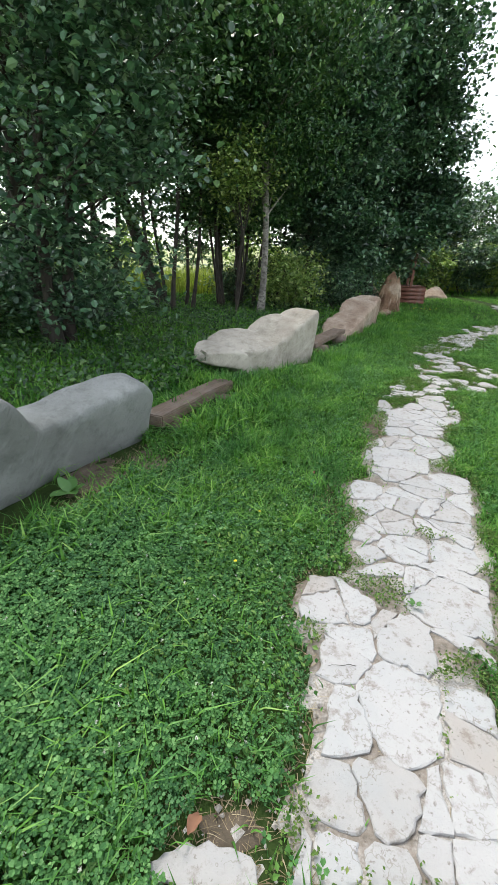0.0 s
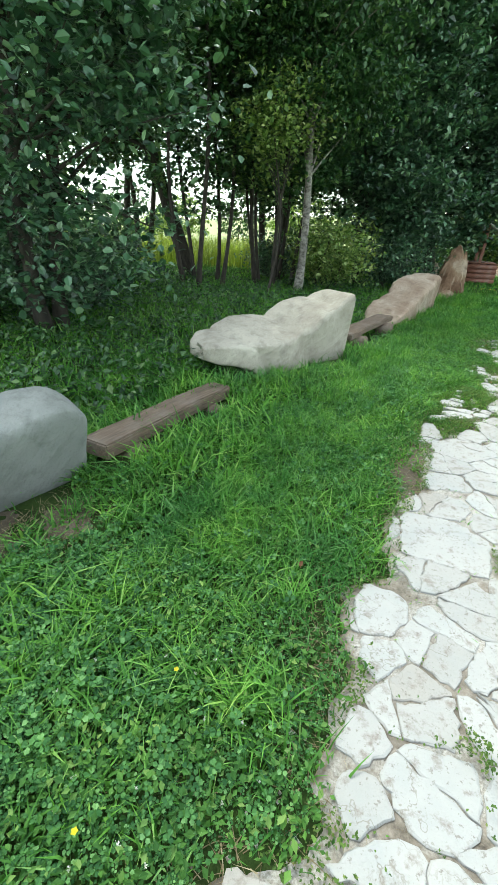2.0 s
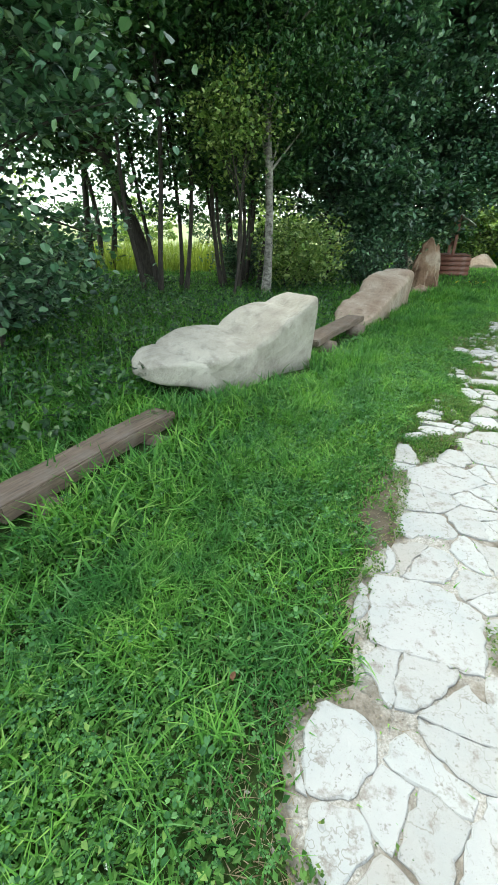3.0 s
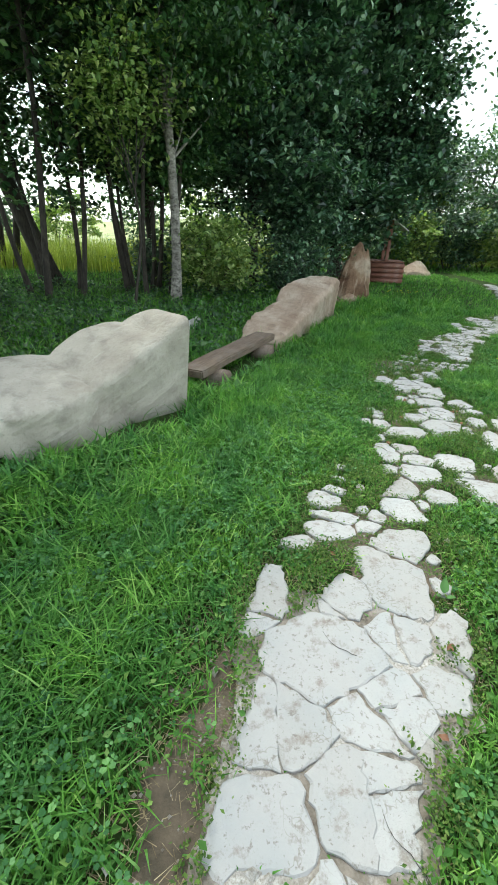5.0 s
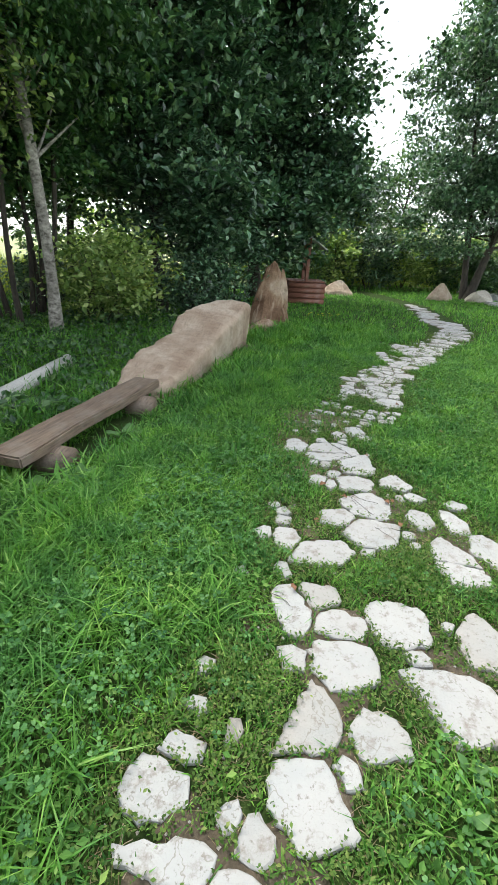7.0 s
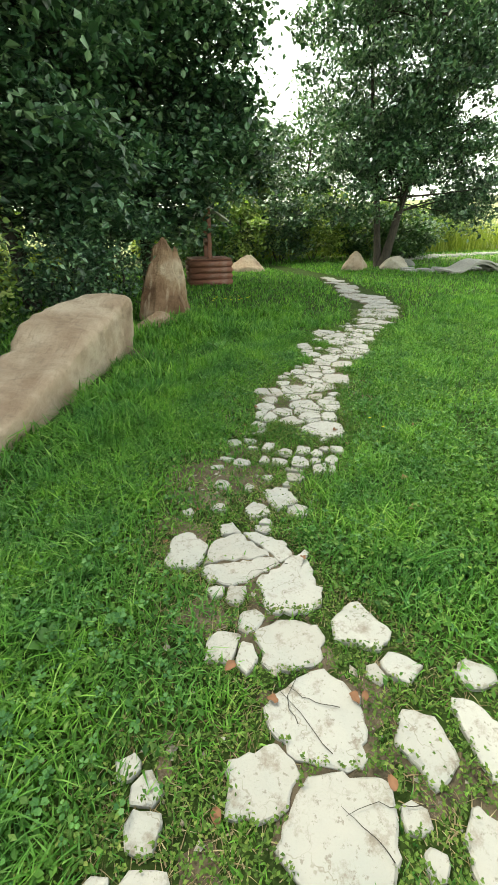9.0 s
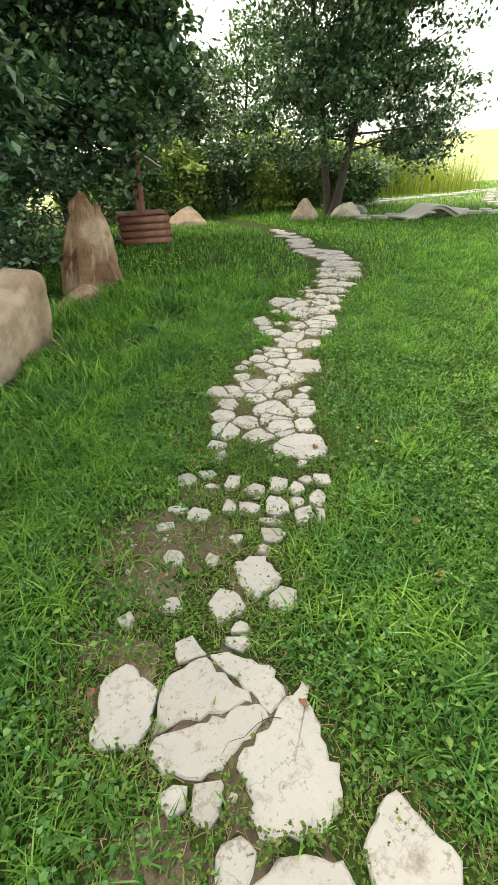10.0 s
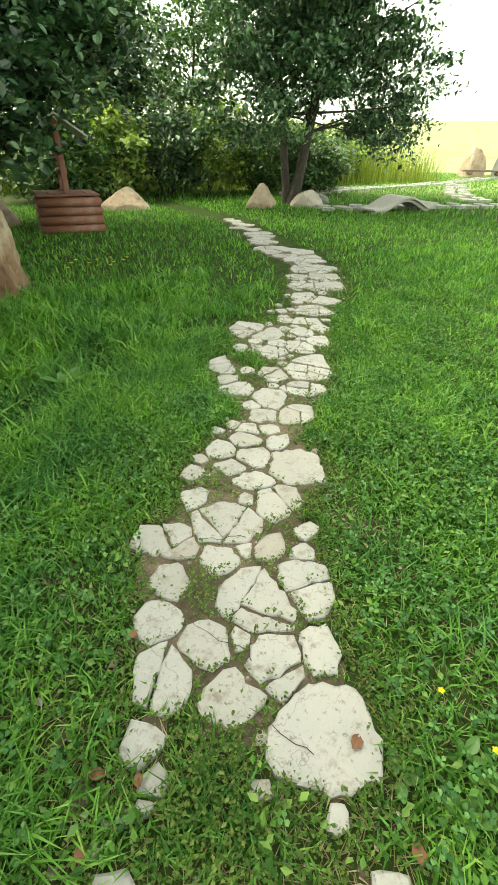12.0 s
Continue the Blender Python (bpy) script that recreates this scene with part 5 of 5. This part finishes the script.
def lawn_blades(x, y, thick, segs, wide, label):
    side = x - path_x(y)
    st, pm = on_plan(stone_map, x, y), on_plan(near_stone, x, y)
    tuft = fbm(np.column_stack([x, y, x * 0]), 2.2, 3) * 0.5 + 0.5
    tall = np.clip((-side - 0.6) / 1.2, 0, 1)
    leafy = np.clip(1.2 - np.abs(y - 1.4) / 1.6, 0, 1) * (side < -0.3)
    gap = np.interp(y + 0.2 * x, [0, 5.2, 6.0, 9.5, 11.0], [0.06, 0.12, 0.55, 0.55, 0.35])
    inside = np.clip((pm - 0.12) * 3.0, 0, 1)
    p = ((1 - inside) + inside * gap) * np.clip(1 - bareness(x, y) * 1.05, 0, 1) * (1 - 0.93 * leafy) * (0.6 + 0.55 * tuft) * thick
    p[st > 0.5] = 0
    ok = (rng.uniform(size=len(x)) < p) & free_of_rocks(x, y)
    x, y, tuft, tall, inside = x[ok], y[ok], tuft[ok], tall[ok], inside[ok]
    m = len(x)
    h = (0.045 + 0.045 * tuft + tall * (0.05 + 0.10 * tuft)) * rng.uniform(0.5, 1.4, m) * (1 - 0.5 * inside)
    return stuff("grass", blades(x, y, h, rng.uniform(0.004, 0.009, m) * wide * (1 + 0.6 * tall), rng, 0.85, segs), GRASS, label, "grass")


lawn_blades(*lawn(210000, 0.35, 12.5, 0.0, 1.7), 1.0, 2, 1.4, "fresh green lawn grass beside the stone path")
lawn_blades(*lawn(85000, 0.6, 14.5, 1.5, 4.2), 0.9, 2, 2.2, "fresh green lawn grass away from the path")
cx, cy = lawn(2600, 0.6, 13.5, 0.45, 3.4)
ok = ((cx < path_x(cy)) | (rng.uniform(size=2600) < 0.3)) & (on_plan(near_stone, cx, cy) < 0.02) & free_of_rocks(cx, cy) & (bareness(cx, cy) < 0.3) & ((cy > 2.2) | (cx > path_x(cy)))
cx, cy = cx[ok], cy[ok]
near_rock = [(rx + math.cos(a) * (rr + 0.08), ry + math.sin(a) * (rr + 0.08)) for rx, ry, rr in ROCKS for a in np.arange(0, 6.2, 0.55)]
cx, cy = np.concatenate([cx, [c[0] for c in near_rock]]), np.concatenate([cy, [c[1] for c in near_rock]])
spread = np.repeat(rng.uniform(0.03, 0.09, len(cx)), 30)
x, y = np.repeat(cx, 30) + rng.normal(size=len(spread)) * spread, np.repeat(cy, 30) + rng.normal(size=len(spread)) * spread
stuff("grass_tufts", blades(x, y, np.repeat(rng.uniform(0.08, 0.2, len(cx)), 30) * rng.uniform(0.6, 1.2, len(x)), rng.uniform(0.006, 0.0125, len(x)), rng, 1.0, 3), GRASS, "long arching grass tufts in the lawn", "grass")

# low creeping weeds in the joints and along the path's edges
y = rng.uniform(0.35, 14, 420000)
x = path_x(y) + rng.uniform(-1.1, 1.1, len(y))
pm, st = on_plan(path_map, x, y), on_plan(stone_map, x, y)
green = np.interp(y + 0.2 * x, [0, 5.0, 6.0, 10.5, 11.8], [0.10, 0.14, 1.0, 0.9, 0.4])
p = np.clip(pm * 4, 0, 1) * green * np.clip(1 - bareness(x, y), 0, 1) + 0.14 * bareness(x, y)
mound = np.zeros(len(x))
for mx, my, mr in MOUNDS:
    mound = np.maximum(mound, 1.6 * np.exp(-((x - mx) ** 2 + (y - my) ** 2) / mr ** 2) * (np.hypot(x - mx, y - my) < 1.5 * mr))
mound[st > 0.97] = 0
p[st > 0.5] = 0
ns = on_plan(near_stone, x, y)
rim = np.clip(1 - np.abs(ns - 0.42) / 0.3, 0, 1) * np.where(st > 0.5, 0.03 * (ns < 0.6), 0.85)
mossy = fbm(np.column_stack([x, y, x * 0]), 5, 9) * 0.5 + 0.5
ok = rng.uniform(size=len(x)) < np.maximum(p * np.where(y + 0.2 * x < 5.4, 2.5 * (mossy > 0.72), 0.25 + 0.9 * mossy), np.maximum(mound, rim * (mossy > 0.45)))
m = ok.sum()
P = np.column_stack([x[ok], y[ok], rng.uniform(0.0, 0.045, m) * (0.35 + 0.8 * mossy[ok]) + 0.03 * np.clip(mound[ok], 0, 1) + 0.018 * (st[ok] > 0.5)])
stuff("low_weeds", leaves_at(P, 0.0155, rng, -0.3, 0.6), WEED, "low olive creeping weeds between paving stones", "weeds")

# clover carpet: thick near the start of the path, thinner elsewhere
x, y = lawn(24000, 0.35, 12, 0.2, 2.2)
patch = fbm(np.column_stack([x, y, x * 0]), 1.3, 5) * 0.5 + 0.5
dens = (0.15 + 0.5 * (patch > 0.5)) * np.clip(1 - on_plan(near_stone, x, y) * 2.6, 0, 1) * np.clip(1 - bareness(x, y) * 1.1, 0, 1)
ok = (rng.uniform(size=len(x)) < dens) & free_of_rocks(x, y)
x, y = x[ok], y[ok]
stuff("clover", clover(x, y, rng.uniform(0.03, 0.085, len(x)), rng.uniform(0.010, 0.019, len(x)), rng), CLOVER, "low green clover scattered in the lawn", "clover")
x, y = scatter(46000, -2.6, 0.95, 0.4, 3.4, rng)
ok = (rng.uniform(size=len(x)) < np.clip(1.3 - np.abs(y - 1.2) / 1.9, 0, 1)) & (on_plan(near_stone, x, y) < 0.2) & (on_plan(stone_map, x, y) < 0.5) & (bareness(x, y) < 0.45) & free_of_rocks(x, y)
x, y = x[ok], y[ok]
small = np.interp(x - 0.12 * y, [-0.9, 0.1], [1.0, 0.5])
stuff("clover", clover(x, y, rng.uniform(0.015, 0.08, len(x)) * small, rng.uniform(0.010, 0.021, len(x)) * small, rng), CLOVER, "thick low carpet of green clover beside the path", "clover")

# pale flower heads on the clover
x, y = scatter(130, -2.0, 0.5, 0.6, 2.6, rng)
ok = (bareness(x, y) < 0.3) & free_of_rocks(x, y) & (on_plan(near_stone, x, y) < 0.05)
x, y = x[ok], y[ok]
P = np.repeat(np.column_stack([x, y, rng.uniform(0.05, 0.085, len(x))]), 14, axis=0) + rng.normal(0, 0.0032, (14 * len(x), 3))
stuff("clover_flowers", leaves_at(P, 0.007, rng, -0.9, 0.5), WHITE_PETAL, "small white clover flower heads", "flowers")

x, y = scatter(5500, -1.8, 3.0, 2.0, 8.5, rng)
side = x - path_x(y)
patch = fbm(np.column_stack([x, y, x * 0]), 1.8, 6) * 0.5 + 0.5
ok = (side < -0.45) & (rng.uniform(size=len(x)) < 0.25 + 0.75 * (patch > 0.5)) & free_of_rocks(x, y) & (bareness(x, y) < 0.35) & (on_plan(near_stone, x, y) < 0.03)
x, y = x[ok], y[ok]
stuff("buttercup_leaves", clover(x, y, rng.uniform(0.05, 0.12, len(x)), rng.uniform(0.014, 0.025, len(x)), rng), CLOVER, "broad three-lobed weed leaves among the grass", "weeds")

# small herb leaves all through the lawn
x, y = lawn(170000, 0.4, 12.5, 0.15, 2.6)
patch = fbm(np.column_stack([x, y, x * 0]), 2.6, 14) * 0.5 + 0.5
dens = np.clip(0.25 + 0.9 * patch, 0, 1) * np.clip(1 - on_plan(near_stone, x, y) * 2.2, 0, 1) * np.clip(1 - bareness(x, y) * 1.1, 0, 1)
ok = (rng.uniform(size=len(x)) < dens) & free_of_rocks(x, y) & (on_plan(stone_map, x, y) < 0.5)
x, y, patch = x[ok], y[ok], patch[ok]
P = np.column_stack([x, y, rng.uniform(0.01, 0.055, len(x)) * (0.6 + 0.9 * patch)])
stuff("lawn_herbs", leaves_at(P, 0.030, rng, -0.25, 0.6), HERB, "small green herb leaves among the grass", "weeds")

# dead grass and litter on the bare soil and along the path's edges
y = rng.uniform(0.4, 12.5, 200000)
x = path_x(y) + rng.uniform(-2.6, 1.2, len(y))
p = np.clip(bareness(x, y) * 0.9 + on_plan(path_map, x, y) * 0.25, 0, 1) * (on_plan(stone_map, x, y) < 0.5)
p = np.maximum(p, 0.03 + 0.5 * np.clip(1 - np.abs(on_plan(near_stone, x, y) - 0.3) / 0.25, 0, 1))
ok = rng.uniform(size=len(x)) < p
x, y = x[ok], y[ok]
stuff("dead_grass", blades(x, y, rng.uniform(0.010, 0.03, len(x)), rng.uniform(0.0025, 0.005, len(x)), rng, 3.0, 2), STRAW, "dry brown grass litter on bare soil", "litter")

# gravel crumbs in the joints
y = rng.uniform(0.4, 13.5, 26000)
x = path_x(y) + rng.uniform(-1.0, 1.0, len(y))
p = np.clip(on_plan(path_map, x, y) * 1.1, 0, 1) * np.interp(y, [0, 5, 6, 9, 10], [0.8, 0.8, 0.15, 0.15, 0.5]) + bareness(x, y) * 0.25
ok = (rng.uniform(size=len(x)) < p) & (on_plan(stone_map, x, y) < 0.5)
x, y = x[ok], y[ok]
m = len(x)
oct_v = np.array([(1, 0, 0), (0, 1, 0), (-1, 0, 0), (0, -1, 0), (0, 0, 0.7), (0, 0, -0.7)])
oct_f = np.array([(0, 1, 4), (1, 2, 4), (2, 3, 4), (3, 0, 4), (1, 0, 5), (2, 1, 5), (3, 2, 5), (0, 3, 5)])
V = oct_v[None] * rng.uniform(0.6, 1.4, (m, 6, 1)) * (rng.uniform(0.003, 0.009, m) * np.where(rng.uniform(size=m) < 0.10, 2.6, 1))[:, None, None]
V += np.column_stack([x, y, np.full(m, 0.002)])[:, None]
stuff("gravel", (V.reshape(-1, 3), (np.arange(m)[:, None, None] * 6 + oct_f[None]).reshape(-1, 3)), MORTAR, "pale gravel crumbs between the paving stones", "gravel")

# middle lawn
x, y = scatter(135000, -7, 16, 0, 24, rng)
side = x - path_x(np.clip(y, 0, 19))
ok = ((np.abs(side) > 3.6) | (y > 12.2)) & free_of_rocks(x, y) & (on_plan(near_stone, x, y) < 0.1) & (np.abs(side) > 0.45)
x, y, side = x[ok], y[ok], side[ok]
wild = np.clip((-side - 2.6) / 1.5, 0, 1) * np.clip((16 - y) / 3, 0, 1)
h = (0.09 + 0.16 * wild) * rng.uniform(0.5, 1.5, len(x))
stuff("grass", blades(x, y, h, rng.uniform(0.014, 0.028, len(x)), rng, 0.8, 2), GRASS, "green lawn grass, longer towards the trees", "grass")

# far lawn and tall pale reeds beyond it
x, y = scatter(45000, 8, 42, 12, 36, rng)
ok = (x > 15.5) | (y > 23.5)
x, y = x[ok], y[ok]
stuff("grass", blades(x, y, rng.uniform(0.08, 0.2, len(x)), rng.uniform(0.02, 0.035, len(x)), rng, 0.6, 2), GRASS, "far green lawn grass", "grass")
x, y = scatter(9000, 6, 30, 27.5, 34, rng)
stuff("reeds", blades(x, y, rng.uniform(1.0, 2.3, len(x)), rng.uniform(0.02, 0.04, len(x)), rng, 0.25, 3), REED, "tall pale yellow-green reeds behind the lawn", "reeds")
x, y = scatter(13000, -14, 4, 19, 27, rng)
stuff("reeds", blades(x, y, rng.uniform(0.5, 1.2, len(x)), rng.uniform(0.02, 0.04, len(x)), rng, 0.3, 3), REED, "tall sunlit meadow grass behind the wood", "reeds")

# nettles and herbs on the floor of the wood
x, y = scatter(26000, -7, 2.2, 4.3, 15, rng)
ok = (x - path_x(y) < np.where(y < 6.8, -3.1, -2.5 - 0.10 * (y - 7))) & free_of_rocks(x, y)
P = np.column_stack([x, y, rng.uniform(0.03, 0.4, len(x)) * (fbm(np.column_stack([x, y, x * 0]), 1.5, 4) * 0.4 + 0.6)])[ok]
stuff("undergrowth", leaves_at(P, 0.085, rng, 0.2), LEAF_MID, "shady green herbs under the trees", "undergrowth")


# ---- broad-leaved weeds, fallen leaves, flowers and twigs ----
def leaf_mesh(name, length, width, material, cup=0.12, wavy=0.05, seed=0, rows=7):
    """A broad leaf along +y from its stalk, veined by a fold and a wavy rim."""
    rng2 = np.random.default_rng(seed)
    V, F = [], []
    for i, k in enumerate(np.linspace(0, 1, rows)):
        w = width * 0.5 * math.sin(math.pi * (0.06 + 0.9 * k ** 0.8)) ** 0.75
        for s in (-1, -0.5, 0, 0.5, 1):
            V.append((s * w, k * length, cup * length * (abs(s) * 0.35 - (k - 0.45) ** 2) + wavy * width * abs(s) * math.sin(9 * k + 3 * s + seed) * 0.5 + rng2.normal(0, 0.004 * length)))
    for i in range(rows - 1):
        for j in range(4):
            F.append((i * 5 + j, i * 5 + j + 1, (i + 1) * 5 + j + 1, (i + 1) * 5 + j))
    return raw_mesh(name, V, np.array(F), material, True)


def broad_weed(x, y, r, count, label, seed):
    """A rosette of broad leaves on short stalks."""
    rng2 = np.random.default_rng(seed)
    root = base_at("broad_weed", pose(x, y, -0.01), label, "weed", "broad-leaved weeds in the lawn")
    me = leaf_mesh("leaf", r, r * 0.62, BROAD, 0.2, 0.06, seed)
    for i in range(count):
        a = 360 * i / count + rng2.uniform(-25, 25)
        lift = rng2.uniform(15, 50)
        ob = part("leaf", me, root)
        ob.matrix_local = pose(0, 0, rng2.uniform(0.01, 0.03), 0, 0, a) @ pose(0, 0.01, 0, lift, 0, 0) @ Matrix.Scale(rng2.uniform(0.7, 1.1), 4)
    return root


for i, (bx, by, br, bn) in enumerate(((4.51, 12.0, 0.2, 5), (3.06, 5.74, 0.09, 4), (2.97, 5.6, 0.08, 4), (1.74, 8.55, 0.2, 6), (1.73, 8.0, 0.17, 6), (1.5, 7.8, 0.18, 6), (1.25, 7.75, 0.18, 6), (1.07, 5.4, 0.09, 4),
                                      (0.98, 6.05, 0.1, 4), (4.86, 9.06, 0.09, 4), (4.75, 8.98, 0.11, 5), (4.66, 9.13, 0.08, 3), (2.55, 7.95, 0.16, 6), (2.66, 8.3, 0.15, 6), (-1.3, 2.72, 0.17, 7), (-1.35, 2.25, 0.15, 6), (2.47, 5.05, 0.1, 3),
                                      (0.9, 1.72, 0.07, 5), (4.67, 14.7, 0.22, 6), (4.4, 13.9, 0.18, 6), (2.11, 6.12, 0.08, 4), (-0.1, 5.6, 0.16, 6), (1.5, 9.3, 0.16, 6), (2.3, 8.9, 0.14, 5), (0.2, 4.4, 0.1, 5), (0.6, 5.2, 0.1, 5))):
    broad_weed(bx, by, br * (0.62 if br < 0.17 else 0.9), bn, "rosette of broad green weed leaves in the grass", 100 + i)

fallen_mesh = [leaf_mesh("fallen_leaf", 0.042, 0.03, DRY_LEAF, 0.55, 0.35, s, 6) for s in range(4)]
for i, (fx, fy) in enumerate(((-0.11, 0.77), (-0.22, 2.17), (3.54, 7.35), (3.57, 7.3), (3.29, 7.41), (4.49, 8.19), (4.47, 8.15), (5.28, 9.11), (4.68, 8.46), (0.54, 3.17), (4.19, 9.94), (4.05, 9.5), (3.88, 9.43), (3.3, 8.6), (3.1, 8.4),
                              (4.56, 8.98), (3.0, 7.2), (3.5, 7.05), (2.2, 4.4), (2.35, 4.75), (4.6, 9.25), (3.7, 8.0), (4.3, 10.5), (5.5, 10.2), (3.2, 7.6), (3.95, 9.6), (2.0, 5.3), (2.7, 6.6))):
    ob = new("fallen_leaf", fallen_mesh[i % 4])
    ob.matrix_world = pose(fx, fy, 0.022 if i % 3 else 0.03, RNG.uniform(-12, 12), RNG.uniform(-12, 12), RNG.uniform(0, 360)) @ Matrix.Scale(1.5 if i == 0 else RNG.uniform(0.8, 1.2), 4)
    tagged(ob, "dry brown fallen leaf lying by the path", "leaf", "fallen leaves")

petal = leaf_mesh("petal", 0.011, 0.010, YELLOW, 0.3, 0, 1, 4)
for i, (fx, fy) in enumerate(((0.09, 2.42), (-0.05, 1.91), (4.89, 9.02), (4.9, 9.2), (5.9, 15.0), (5.6, 15.1), (5.75, 15.25), (5.95, 15.3), (6.05, 15.05), (5.4, 15.2), (5.65, 14.9), (5.5, 15.35), (5.8, 14.85), (6.15, 15.2), (5.3, 14.95))):
    flower = base_at("yellow_flower", pose(fx, fy, 0.0), "small yellow buttercup in the grass", "flower", "yellow flowers")
    big = 1.0 if fy < 12 else 2.6
    for k in range(5):
        ob = part("petal", petal, flower)
        ob.matrix_local = pose(0, 0, 0.10 if fy < 12 else 0.17, 20, 0, 72 * k) @ Matrix.Scale(big, 4)
    part("stem", raw_mesh("stem", *tube([(0, 0, -0.01), (0.004, 0, 0.05), (0, 0, 0.10 if fy < 12 else 0.17)], [0.0012 * big] * 3, 5), GRASS), flower)


def twig(x, y, turn, length, seed):
    rng2 = np.random.default_rng(seed)
    k = np.linspace(0, 1, 9)
    p = np.column_stack([np.cumsum(rng2.normal(0, length * 0.035, 9)) + length * rng2.uniform(-0.35, 0.35) * k * k, (k - 0.5) * length, 0.017 + 0.003 * np.sin(k * 9)])
    ob = new("twig", raw_mesh("twig", *tube(p, np.linspace(0.0016, 0.0007, 9), 6), BARK, True))
    ob.matrix_world = pose(x, y, 0, 0, 0, turn)
    return tagged(ob, "thin dark fallen twig on the paving", "twig", "fallen twigs")


for i, (tx, ty, ta, tl) in enumerate(((3.36, 7.35, 10, 0.3), (3.42, 7.4, 35, 0.2), (3.34, 7.42, -10, 0.2), (3.48, 7.05, 60, 0.25), (3.4, 7.0, 5, 0.16), (1.95, 4.1, 40, 0.2), (2.0, 4.0, 5, 0.14), (3.52, 8.05, 70, 0.2), (4.45, 9.4, 20, 0.22), (4.5, 9.75, 5, 0.25), (0.45, 1.35, 80, 0.12), (2.6, 6.6, 30, 0.2), (1.9, 4.75, 70, 0.15), (4.7, 10.15, 60, 0.2))):
    twig(tx, ty, ta, tl, 300 + i)

# ---- the slabs of the path, one by one ----
for i, (x, y, P) in enumerate(PIECES):
    n = len(P)
    r = np.random.default_rng(900 + i)
    top = 0.010 + r.uniform(-0.002, 0.004)
    tilt = r.normal(0, 0.007, 2)
    reach = np.hypot(P[:, 0], P[:, 1])[:, None]
    inner = P * (1 - np.minimum(r.uniform(0.002, 0.011, (n, 1)), 0.3 * reach) / reach)
    rings = [np.column_stack([P, np.full(n, -0.02)]), np.column_stack([P, top - 0.005 + P @ tilt + r.normal(0, 0.0012, n)]), np.column_stack([inner, top + inner @ tilt])]
    V = np.vstack(rings + [np.array([[0, 0, top]])])
    F = []
    for k in range(2):
        for j in range(n):
            j2 = (j + 1) % n
            F += [(k * n + j, k * n + j2, (k + 1) * n + j2), (k * n + j, (k + 1) * n + j2, (k + 1) * n + j)]
    F += [(2 * n + j, 2 * n + (j + 1) % n, 3 * n) for j in range(n)]
    ob = part("paving_stone", raw_mesh("paving_stone", V, np.array(F), SLAB), bed)
    ob.location = (x, y, 0)
